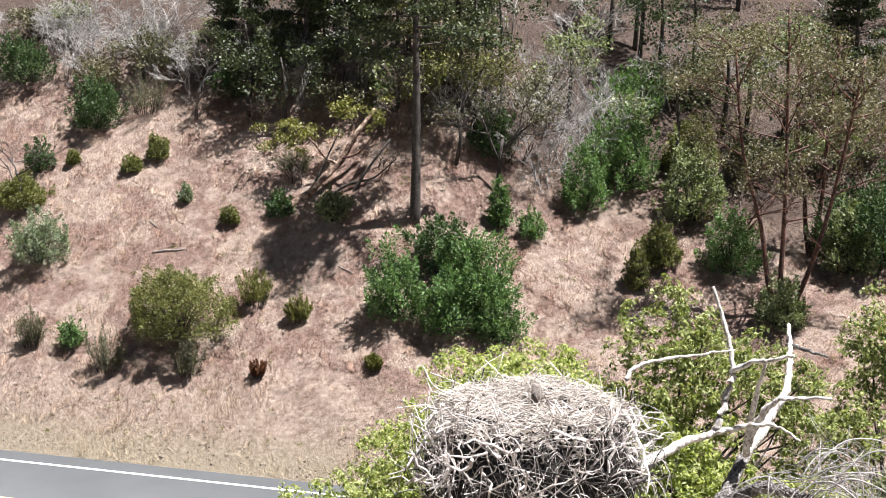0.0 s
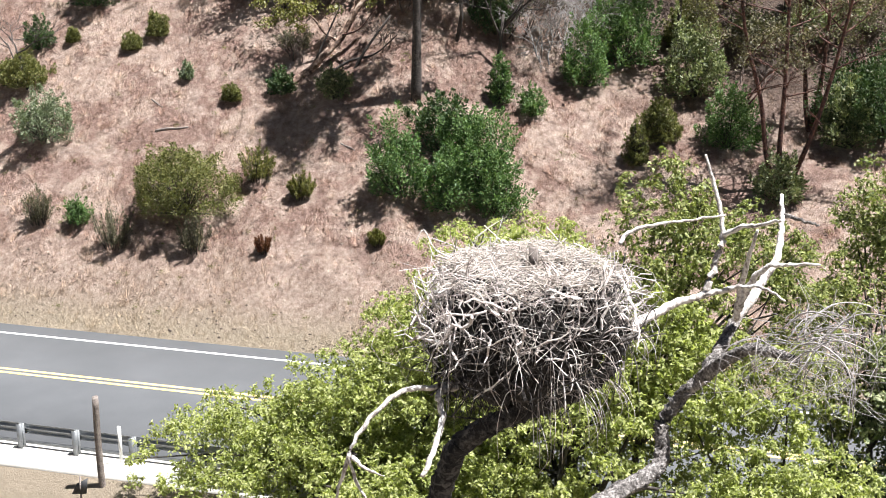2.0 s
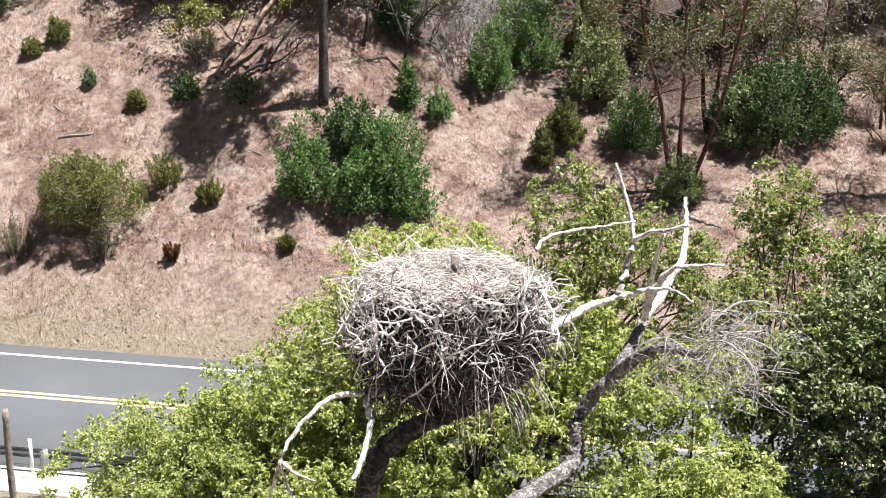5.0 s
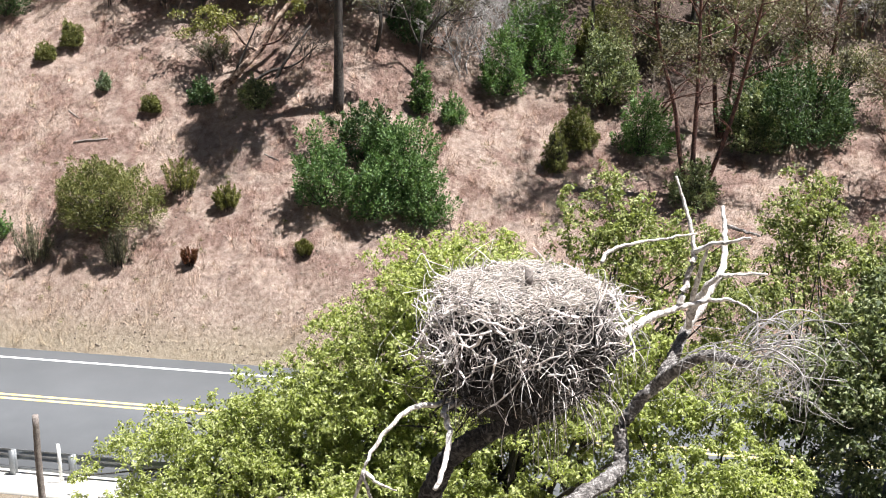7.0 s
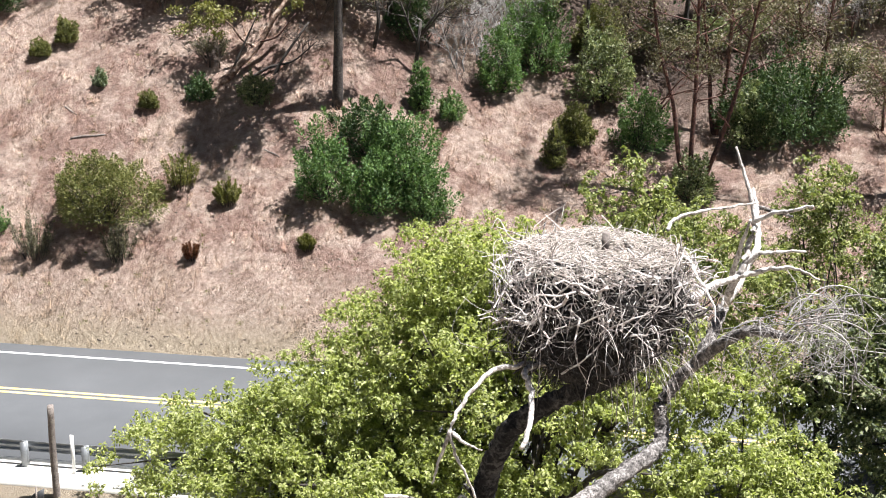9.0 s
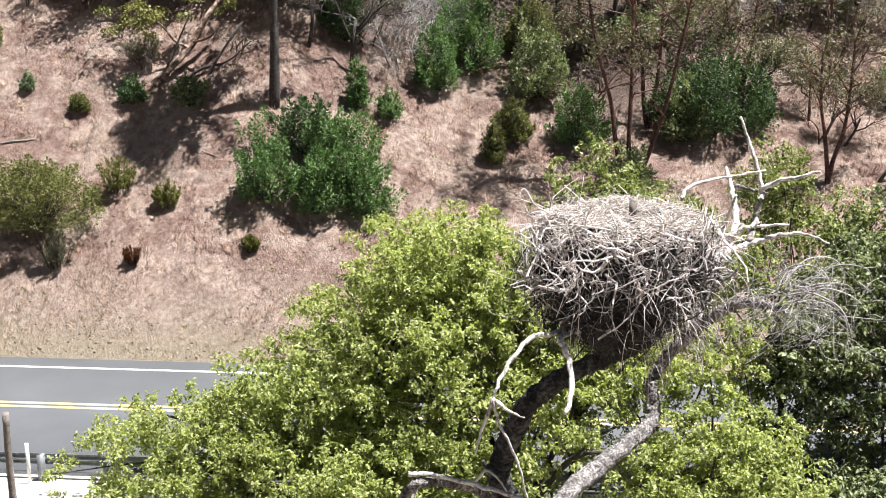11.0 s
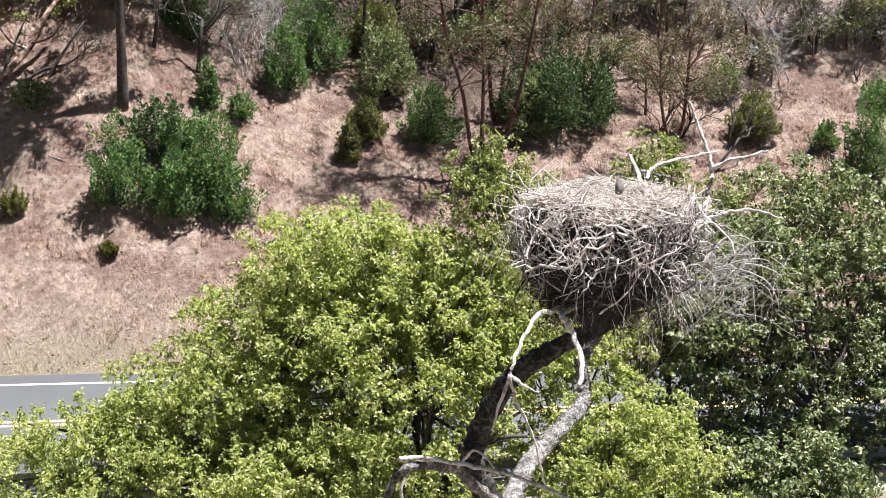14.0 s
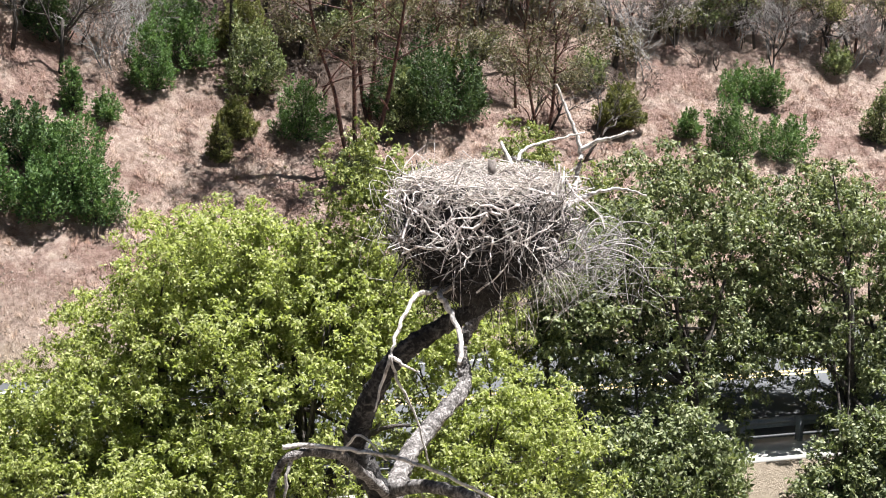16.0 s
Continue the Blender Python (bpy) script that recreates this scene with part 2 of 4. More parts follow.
# ---- geometry helpers ----
def link_mesh(name, verts, faces, material, parent=None, label="", smooth=False, shift=None):
    """Links verts and faces (world coordinates) as one mesh, in its parent's coordinates."""
    v = np.asarray(verts, float)
    if shift is None and parent is not None:
        shift = parent.matrix_world.translation if parent.parent is None else (parent.parent.location + parent.location)
    if shift is not None:
        v = v - np.array(shift)
    me = bpy.data.meshes.new(name)
    faces = faces if isinstance(faces, list) else [faces]
    corners = np.concatenate([f.ravel() for f in faces]).astype(np.int32)
    sizes = np.concatenate([np.full(len(f), f.shape[1]) for f in faces])
    me.vertices.add(len(v))
    me.vertices.foreach_set("co", v.ravel())
    me.loops.add(len(corners))
    me.loops.foreach_set("vertex_index", corners)
    me.polygons.add(len(sizes))
    me.polygons.foreach_set("loop_start", (np.cumsum(sizes) - sizes).astype(np.int32))
    me.update(calc_edges=True)
    if smooth:
        me.polygons.foreach_set("use_smooth", np.ones(len(me.polygons), bool))
    me.materials.append(material)
    ob = new(name, me)
    if parent is not None:
        ob.parent = parent
    if label:
        tagged(ob, label)
    return ob


def thing(name, at, label, category, group="", kind=""):
    ob = new(name)
    ob.empty_display_size = 0.2
    ob.location = at
    ob.matrix_world = Matrix.Translation(at)
    return tagged(ob, label, category, group, kind)


def spline(pts, per=4):
    """Points on a smooth line through pts."""
    p = np.array(pts, float)
    if len(p) < 3:
        t = np.linspace(0, 1, per + 1)[:, None]
        return p[0] * (1 - t) + p[-1] * t
    q = np.vstack([2 * p[0] - p[1], p, 2 * p[-1] - p[-2]])
    out = []
    for i in range(1, len(q) - 2):
        for s in np.arange(per) / per:
            a, b, c, d = q[i - 1], q[i], q[i + 1], q[i + 2]
            out.append(0.5 * (2 * b + (c - a) * s + (2 * a - 5 * b + 4 * c - d) * s * s + (3 * b - a - 3 * c + d) * s**3))
    out.append(p[-1])
    return np.array(out)


SIDES = {}


def tube_faces(n, sides):
    """The side quads and the triangles of the two ends of a tube, worked out once for each shape."""
    if (n, sides) not in SIDES:
        i, j = np.meshgrid(np.arange(n - 1), np.arange(sides), indexing="ij")
        k = (j + 1) % sides
        q = np.stack([i * sides + j, i * sides + k, (i + 1) * sides + k, (i + 1) * sides + j], -1).reshape(-1, 4)
        e = np.arange(1, sides - 1)
        ends = np.concatenate([np.stack([0 * e, e + 1, e], -1), (n - 1) * sides + np.stack([0 * e, e, e + 1], -1)])
        SIDES[n, sides] = q, ends, np.cos(np.arange(sides) / sides * 2 * np.pi)[None, :, None], np.sin(np.arange(sides) / sides * 2 * np.pi)[None, :, None], np.linspace(0, 1, n)
    return SIDES[n, sides]


def crossed(p, q):
    return np.stack([p[:, 1] * q[..., 2] - p[:, 2] * q[..., 1], p[:, 2] * q[..., 0] - p[:, 0] * q[..., 2], p[:, 0] * q[..., 1] - p[:, 1] * q[..., 0]], -1)


def lengths(p):
    return np.sqrt((p * p).sum(1))[:, None] + 1e-9


class Bag:
    """Verts and faces of one mesh to be."""

    def __init__(self):
        self.v, self.f, self.n = [], {3: [], 4: []}, 0

    def add(self, v, f):
        for face in f:
            for m in range(1, len(face) - 1) if len(face) != 4 else ():
                self.f[3].append(np.array([[face[0], face[m], face[m + 1]]]) + self.n)
        quads = [face for face in f if len(face) == 4]
        if quads:
            self.f[4].append(np.array(quads) + self.n)
        self.v.append(np.asarray(v, float))
        self.n += len(v)

    def tube(self, pts, r0, r1, sides=6, knots=0.0, power=1.0):
        pts = np.asarray(pts, float)
        n = len(pts)
        quads, ends, ca, sa, run = tube_faces(n, sides)
        d = np.empty_like(pts)
        d[0], d[-1], d[1:-1] = pts[1] - pts[0], pts[-1] - pts[-2], pts[2:] - pts[:-2]
        d /= lengths(d)
        up = np.array([0.3, 0.2, 0.93]) if abs(d[0][2]) < 0.9 else np.array([1.0, 0.1, 0])
        a = crossed(d, up)
        a /= lengths(a)
        b = crossed(d, a)
        r = (r0 + (r1 - r0) * run**power)[:, None]
        if knots:
            r = r * (1 + knots * rng.uniform(-1, 1, (n, sides)))
        self.v.append((pts[:, None] + r[..., None] * (ca * a[:, None] + sa * b[:, None])).reshape(-1, 3))
        self.f[4].append(quads + self.n)
        if sides > 3:
            self.f[3].append(ends + self.n)
        self.n += n * sides

    def box(self, lo, hi):
        x0, y0, z0 = lo
        x1, y1, z1 = hi
        v = [(x0, y0, z0), (x1, y0, z0), (x1, y1, z0), (x0, y1, z0), (x0, y0, z1), (x1, y0, z1), (x1, y1, z1), (x0, y1, z1)]
        self.add(v, [[0, 3, 2, 1], [4, 5, 6, 7], [0, 1, 5, 4], [1, 2, 6, 5], [2, 3, 7, 6], [3, 0, 4, 7]])

    def link(self, name, material, parent=None, label="", smooth=False):
        faces = [np.concatenate(self.f[k]) for k in (4, 3) if self.f[k]]
        return link_mesh(name, np.concatenate(self.v), faces, material, parent, label, smooth)


def unit(n):
    d = rng.normal(size=(n, 3))
    return d / np.linalg.norm(d, axis=1)[:, None]


def leaf_cloud(centres, size, width=0.5, up=0.5, droop=0.0, axis=None):
    """A folded four-cornered leaf at each centre; size may vary by a third. axis: the way that each leaf points."""
    n = len(centres)
    nrm = unit(n) + np.array([0, 0, up])
    nrm /= lengths(nrm)
    a = np.cross(nrm, unit(n)) if axis is None else axis + unit(n) * 0.45
    a[:, 2] -= droop
    a /= lengths(a)
    b = np.cross(nrm, a)
    b /= lengths(b)
    ln = (size * rng.uniform(0.65, 1.35, n))[:, None]
    wd = ln * width * rng.uniform(0.8, 1.2, n)[:, None]
    fold = np.cross(a, b) * ln * 0.12
    v = np.stack([centres - a * ln * 0.5, centres + b * wd * 0.5 + fold, centres + a * ln * 0.5, centres - b * wd * 0.5 + fold], 1).reshape(-1, 3)
    f = np.arange(4 * n).reshape(n, 4)
    return v, f


def clump_points(clumps, per_area, shell=0.45):
    """Points in the outer part of each clump (cx, cy, cz, rx, ry, rz), with uneven outline."""
    out = []
    for c in clumps:
        c = np.array(c)
        r = c[3:]
        n = max(8, int(per_area * (r[0] * r[1] + r[0] * r[2] + r[1] * r[2])))
        d = unit(n)
        lump = 1 + 0.22 * np.sin(d @ rng.normal(size=3) * 5 + rng.uniform(0, 6)) + 0.12 * np.sin(d @ rng.normal(size=3) * 11 + rng.uniform(0, 6))
        rad = (1 - shell * rng.uniform(0, 1, n) ** 1.6) * lump
        out.append(c[:3] + d * rad[:, None] * r)
    return np.concatenate(out)


def sprigs(points, leaves, reach, droop=0.0):
    """Round each point a star of leaves: their centres and the ways they point."""
    axis = unit(len(points) * leaves)
    axis[:, 2] -= droop
    return np.repeat(points, leaves, 0) + axis * reach * rng.uniform(0.4, 1.2, len(axis))[:, None], axis


def shoots(feet, ways, length, radius, leaves):
    """Leaves round upright shoots, widest below and pointed above: their centres and the ways they point."""
    n = len(feet) * leaves
    foot, way = np.repeat(feet, leaves, 0), np.repeat(ways, leaves, 0)
    ln, rr = np.repeat(length, leaves)[:, None], np.repeat(radius, leaves)[:, None]
    t = rng.uniform(0, 1, n)[:, None] ** 0.85
    side = crossed(way, unit(n))
    side /= lengths(side)
    c = foot + way * ln * t + side * rr * (1.05 - 0.85 * t) * rng.uniform(0.55, 1.0, n)[:, None]
    return c, way * (0.35 + 0.65 * t) + side * 0.8


# ---- terrain ----
def slope(x):
    return np.interp(x, [-40, -14, -9.3, -5, -0.5, 10, 30], [0.80, 0.78, 0.60, 0.50, 0.445, 0.42, 0.42])


def hill(x, y):
    """Height of the ground."""
    x, y = np.asarray(x, float), np.asarray(y, float)
    t = np.clip(y - 1.3, 0, None)
    s = slope(x)
    z = np.where(t < 17, s * t, s * 17 + (np.clip(t, 17, 120) - 17) * 0.62)
    near = np.clip(-9.7 - y, 0, None)
    z = z - np.where(near < 20, near * 0.33, 6.6)
    rough = np.clip(t / 3, 0, 1) + np.clip(near / 3, 0, 1)
    z = z + rough * (0.10 * np.sin(x * 0.9 + 1.3 * np.sin(y * 0.5)) * np.sin(y * 0.8 + 0.6) + 0.05 * np.sin(x * 2.3 + y * 1.1) + 0.03 * np.sin(x * 5.1 - y * 3.7))
    tuft = np.sin(x * 7.3 + 2.0 * np.sin(y * 2.9)) * np.sin(y * 8.1 + 1.7 * np.sin(x * 3.3)) + 0.6 * np.sin(x * 13.1 - y * 5.7 + 2.0 * np.sin(y * 4.1))
    z = z + 0.028 * tuft * np.clip(t / 2, 0, 1)
    return np.where((t <= 0) & (near <= 0), -0.05, z - 0.05 + 0.05 * np.clip(rough, 0, 1))


def lines(far, *stretches):
    """Grid lines at each stretch's own step, (from, to, step), and ever wider out to far."""
    mid = np.concatenate([np.arange(lo, hi - 1e-6, step) for lo, hi, step in stretches])
    lo, hi = stretches[0][0], stretches[-1][1]
    return np.concatenate([lo - np.geomspace(1.0, far + lo, 16)[::-1], mid, hi + np.geomspace(0.5, far - hi, 16)])


gx, gy = lines(2400, (-48, -39, 0.6), (-39, 30, 0.3), (30, 44, 0.6)), lines(2400, (-45, 1.2, 0.7), (1.2, 19, 0.24), (19, 60, 0.6))
GX, GY = np.meshgrid(gx, gy)
GZ = hill(GX, GY)
nx, ny = len(gx), len(gy)
idx = np.arange(nx * ny).reshape(ny, nx)
quads = np.stack([idx[:-1, :-1], idx[:-1, 1:], idx[1:, 1:], idx[1:, :-1]], -1).reshape(-1, 4)
ground = link_mesh("ground", np.stack([GX, GY, GZ], -1).reshape(-1, 3), quads, MAT["ground"], smooth=True)
tagged(ground, "steep dry grassy hillside above the road", "ground", kind="structure")

# ---- road ----
LANE = 3.53
EDGE = 0.2
b = Bag()
b.box((-600, -8.5, -0.30), (600, 1.15, 0.0))
road = b.link("road", MAT["asphalt"])
tagged(road, "worn grey asphalt two-lane road", "road", kind="structure")
b = Bag()
b.box((-600, EDGE - 0.075, 0.001), (600, EDGE + 0.075, 0.006))
tagged(b.link("edge_line", MAT["white_line"]), "solid white painted edge line", "road marking", kind="structure")
for off in (-0.16, 0.16):
    b = Bag()
    b.box((-600, EDGE - LANE + off - 0.08, 0.001), (600, EDGE - LANE + off + 0.08, 0.006))
    tagged(b.link("centre_line", MAT["yellow_line"]), "solid yellow painted centre line", "road marking", kind="structure")
b = Bag()
b.box((-600, -9.85, -0.35), (600, -8.503, 0.02))
tagged(b.link("pavement", MAT["concrete"]), "pale concrete strip behind the guard rail", "pavement", kind="structure")

# ---- guard rail ----
RAIL_Y = -8.75


def guard_rail():
    g = thing("guard_rail", (0, RAIL_Y, 0), "galvanised steel guard rail on steel posts beside the road", "guard rail")
    # the corrugated beam: two humps towards the road
    prof = [(0.0, 0.46), (0.05, 0.49), (0.08, 0.53), (0.05, 0.57), (0.01, 0.60), (0.01, 0.64), (0.05, 0.67), (0.08, 0.71), (0.05, 0.75), (0.0, 0.78)]
    prof += [(y - 0.012, z) for y, z in prof[::-1]]
    x0, x1, n = -34.0, 30.0, 32
    b = Bag()
    v = [(x0 + (x1 - x0) * i / n, RAIL_Y + y, z) for i in range(n + 1) for y, z in prof]
    m = len(prof)
    b.add(v, [[i * m + j, (i + 1) * m + j, (i + 1) * m + (j + 1) % m, i * m + (j + 1) % m] for i in range(n) for j in range(m)])
    b.link("beam", MAT["galvanised"], g, "corrugated steel beam")
    b = Bag()
    b.box((x0, RAIL_Y - 0.05, 0.14), (x1, RAIL_Y - 0.02, 0.24))
    b.link("lower_rail", MAT["galvanised"], g, "flat lower steel rail")
    for k in range(34):
        x = -33.6 + 1.905 * k
        b = Bag()
        b.box((x - 0.09, RAIL_Y - 0.20, -0.3), (x + 0.09, RAIL_Y - 0.185, 0.80))
        b.box((x - 0.09, RAIL_Y - 0.06, -0.3), (x + 0.09, RAIL_Y - 0.045, 0.80))
        b.box((x - 0.012, RAIL_Y - 0.185, -0.3), (x + 0.012, RAIL_Y - 0.06, 0.80))
        b.link("post", MAT["galvanised"], g)


guard_rail()
pole = thing("wooden_post", (-16.75, -10.15, -0.2), "tall weathered grey-brown wooden post behind the guard rail", "post")
b = Bag()
b.tube(spline([(-16.75, -10.15, -0.7), (-16.77, -10.15, 1.2), (-16.74, -10.15, 2.58)], 4), 0.105, 0.09, 9, 0.04)
b.link("post_body", MAT["weathered"], pole)
wp = thing("marker_post", (-16.72, -9.1, 0), "slim white plastic road marker post", "marker post")
b = Bag()
b.box((-16.77, -9.13, -0.1), (-16.67, -9.10, 1.24))
b.link("post_body", MAT["white_post"], wp)

px, py = -16.95, -10.95
pz = float(hill(px, py))
panel = thing("metal_panel", (px, py, pz), "small dark tilted metal panel on a stake behind the guard rail", "panel")
b = Bag()
b.tube([(px, py, pz - 0.2), (px + 0.02, py, pz + 0.9)], 0.03, 0.025, 6)
b.link("stake", MAT["weathered"], panel)
b = Bag()
b.add([(px - 0.26, py - 0.04 + d, pz + 0.34) for d in (0, 0.03)] + [(px + 0.20, py - 0.04 + d, pz + 0.40) for d in (0, 0.03)] + [(px + 0.24, py + 0.02 + d, pz + 0.86) for d in (0, 0.03)] + [(px - 0.10, py + 0.0 + d, pz + 0.66) for d in (0, 0.03)],
      [[0, 2, 4, 6], [7, 5, 3, 1], [0, 1, 3, 2], [2, 3, 5, 4], [4, 5, 7, 6], [6, 7, 1, 0]])
b.link("plate", MAT["dark_metal"], panel, "dark bent metal plate")

# ---- plants ----
# leaf size, shoot radius over the shrub's width, shoot length over its radius, leaves on a shoot 0.2 m wide
HABIT = {"bay": (0.13, 0.125, 3.0, 35), "bayd": (0.14, 0.125, 2.8, 30), "dark": (0.16, 0.13, 2.4, 22), "olive": (0.10, 0.075, 1.5, 54), "sage": (0.11, 0.11, 1.8, 40)}
WISPY = {"yel": 0.10, "dry": 0.10, "red": 0.09}
WORDS = {
    "bay": "bright green leafy bush on the dry slope", "bayd": "deep green bush on the dry slope", "dark": "dark shaded green bush under the trees",
    "olive": "rounded olive-green shrub on dry grass", "sage": "pale grey-green shrub on dry grass", "yel": "sparse yellow-green shrub on dry grass",
    "dry": "wispy half-dry brownish shrub on dry grass", "red": "small russet dried shrub on dry grass",
}


def shrub(x, y, w, h, kind):
    w, h = w * 1.08, h * 1.04
    z = float(hill(x, y))
    s = thing("shrub", (x, y, z), WORDS[kind], "shrub", "shrubs on the hillside")
    r = w / 2
    stems = Bag()
    if kind in WISPY:  # wispy upright sprays
        w, h, r = w * 1.2, h * 1.15, r * 1.2
        n = 40 if w > 0.8 else 14
        q, a = np.sqrt(rng.uniform(0, 1, n)) * r, rng.uniform(0, 6.283, n)
        tip = np.stack([x + q * np.cos(a), y + q * np.sin(a) * 0.8, z + h * rng.uniform(0.6, 1.05, n) * (1.05 - 0.45 * q / r)], -1)
        foot = np.stack([x + q * np.cos(a) * 0.45, y + q * np.sin(a) * 0.35, np.full(n, z)], -1)
        for p, e in zip(foot, tip):
            stems.tube([p - np.array([0, 0, 0.1]), (p + e) / 2 + rng.normal(size=3) * 0.05, e], 0.014, 0.004, 4)
        way = (tip - foot) / lengths(tip - foot)
        size = WISPY[kind]
        c, axis = shoots(foot + (tip - foot) * 0.12, way, np.linalg.norm(tip - foot, axis=1) * 0.95, np.full(n, r * 0.20), 76 if w > 0.8 else 34)
        width = 0.26 if kind == "dry" else 0.42
    else:  # a dome of close-set leafy shoots round a dense heart
        size, slim, tall, leaves = HABIT[kind]
        sr = float(np.clip(slim * w, 0.085, 0.36))
        leaves = int(np.clip(leaves * (sr / 0.2) ** 1.7, 14, 95))
        n = int(np.clip((math.pi * r * r + math.pi * w * h * 0.55) / (sr * sr * (1.7 if kind == "olive" else 2.5)), 12, 230))
        d = unit(n)
        d[:, 2] = np.abs(d[:, 2])
        lump = 1 + 0.16 * np.sin(d @ rng.normal(size=3) * 4.0 + rng.uniform(0, 6)) + 0.10 * np.sin(d @ rng.normal(size=3) * 8.0 + rng.uniform(0, 6))
        q = rng.uniform(0.72, 0.98, n) * lump
        ln = sr * tall * rng.uniform(0.65, 1.3, n)
        foot = np.stack([x + d[:, 0] * (r - sr * 0.8) * q, y + d[:, 1] * (r - sr * 0.8) * q * 0.88, z + d[:, 2] * (h - sr * tall * 0.55) * q], -1)
        foot[:, 2] = np.maximum(foot[:, 2], hill(foot[:, 0], foot[:, 1]) + 0.02)
        way = d * 0.55 + np.array([0, 0, 0.8]) + rng.normal(size=(n, 3)) * 0.14
        way /= lengths(way)
        c, axis = shoots(foot, way, ln, sr * rng.uniform(0.75, 1.25, n), leaves)
        k = int(n * leaves * 0.38)
        heart = unit(k) * rng.uniform(0.15, 0.86, k)[:, None] ** 0.6 * np.array([r, r * 0.88, h])
        heart[:, 2] = np.abs(heart[:, 2])
        c, axis = np.concatenate([c, heart + np.array([x, y, z])]), np.concatenate([axis, unit(k)])
        for p in foot[::3]:
            stems.tube([(x, y, z - 0.15), (x + (p[0] - x) * 0.6, y + (p[1] - y) * 0.6, z + (p[2] - z) * 0.5), p], 0.02 + 0.008 * h, 0.007, 4)
        width = 0.40
    stems.link("stem", MAT["bark"], s)
    v, f = leaf_cloud(c, size, width, 0.6, 0.0, axis)
    link_mesh("foliage", v, f, MAT["leaf_" + kind], s)
    return s


SHRUBS = [
    (-13.5, 7.6, 2.4, 2.8, "bay"), (-10.3, 8.8, 2.9, 3.6, "bay"), (-11.3, 7.5, 2.1, 2.4, "bay"), (-9.3, 8.0, 1.9, 2.2, "bay"), (-12.1, 9.9, 2.9, 2.5, "bayd"),
    (-22.3, 6.1, 4.5, 2.75, "olive"), (-30.6, 8.8, 2.68, 2.27, "sage"), (-10.5, 13.3, 1.01, 1.92, "bay"), (-9.1, 13.4, 1.17, 1.17, "bay"),
    (-7.2, 16.2, 2.14, 2.75, "bay"), (-5.8, 18.5, 3.05, 3.26, "bay"), (-2.5, 17.9, 2.9, 3.6, "dark"), (-0.7, 14.7, 2.36, 2.57, "bay"),
]
SHRUBS_A = [
    (-3.6, 14.2, 1.94, 1.74, "olive"), (1.5, 11.5, 2.06, 2.06, "dark"), (-6.3, 23.5, 3.06, 2.45, "bay"), (-2.9, 21.0, 2.45, 2.45, "olive"),
    (-31.8, 15.9, 2.57, 2.67, "bayd"), (-33.6, 13.5, 1.44, 1.23, "bayd"), (-33.4, 11.5, 2.67, 1.44, "olive"), (-31.9, 13.8, 0.82, 0.72, "olive"),
    (-28.6, 13.6, 1.13, 0.77, "olive"), (-27.6, 14.3, 1.13, 1.13, "olive"), (-25.1, 12.2, 0.72, 0.72, "sage"), (-22.4, 11.2, 0.95, 0.75, "olive"),
]
SHRUBS_B = [
    (-19.6, 7.6, 1.35, 1.46, "yel"), (-17.4, 7.1, 1.04, 0.94, "yel"), (-27.0, 5.4, 1.04, 1.04, "bay"), (-28.8, 5.2, 1.14, 1.34, "dry"),
    (-24.8, 4.5, 1.45, 1.76, "dry"), (-21.2, 4.6, 1.14, 1.46, "dry"), (-18.2, 4.7, 0.63, 0.63, "red"), (-20.2, 11.7, 1.25, 1.04, "bayd"),
    (-17.6, 11.6, 1.56, 1.35, "dark"), (-37.8, 18.5, 3.07, 2.15, "bayd"), (-29.5, 16.8, 2.26, 1.95, "dry"), (-20.2, 13.9, 1.87, 1.04, "dry"),
    (-11.6, 16.7, 2.08, 2.40, "bayd"), (-13.7, 5.5, 0.63, 0.52, "yel"), (4.3, 15.4, 2.40, 2.80, "dark"), (-4.4, 12.6, 1.12, 1.83, "olive"),
    (5.8, 16.5, 5.79, 3.52, "bayd"), (15.0, 15.5, 2.50, 1.98, "olive"), (18.1, 14.3, 1.25, 1.35, "bay"), (19.3, 12.2, 2.29, 3.13, "bay"),
]
SHRUBS_C = [
    (22.3, 12.6, 2.51, 1.78, "bay"), (22.5, 17.9, 1.78, 1.47, "bay"), (23.6, 17.1, 1.78, 1.78, "bay"), (28.8, 19.6, 1.58, 1.58, "dark"),
    (14.4, 18.9, 1.87, 1.87, "dark"), (28.0, 13.7, 1.68, 2.52, "dark"), (-30.9, 20.5, 2.26, 1.64, "dark"), (-25.4, 17.9, 1.86, 1.55, "bayd"),
]
for row in SHRUBS + SHRUBS_A + SHRUBS_B + SHRUBS_C:
    shrub(*row)
for k in (0, 1, 2, 5, 6, 7, 8):  # undergrowth below the road
    shrub(4.0 + 2.1 * k, -11.3 - 1.2 * ((k * 0.618) % 1.0), 2.2 + 0.6 * (k % 2), 1.7 + 0.7 * ((k * 0.4) % 1.0), "dark")


def crown_clumps(cx, cy, cz, rx, ry, rz, n, size, low=-0.5):
    """Clumps spread over the outside of an ellipsoid, and a few within."""
    out = []
    for i in range(n):
        d = unit(1)[0]
        if d[2] < low:
            d[2] = -d[2]
        q = rng.uniform(0.70, 1.13) if i % 4 else rng.uniform(0.35, 0.7)
        s = size * rng.uniform(0.6, 1.35)
        out.append((cx + d[0] * rx * q, cy + d[1] * ry * q, cz + d[2] * rz * q, s * rng.uniform(0.8, 1.3), s * rng.uniform(0.8, 1.2), s * rng.uniform(0.55, 0.9)))
    return out


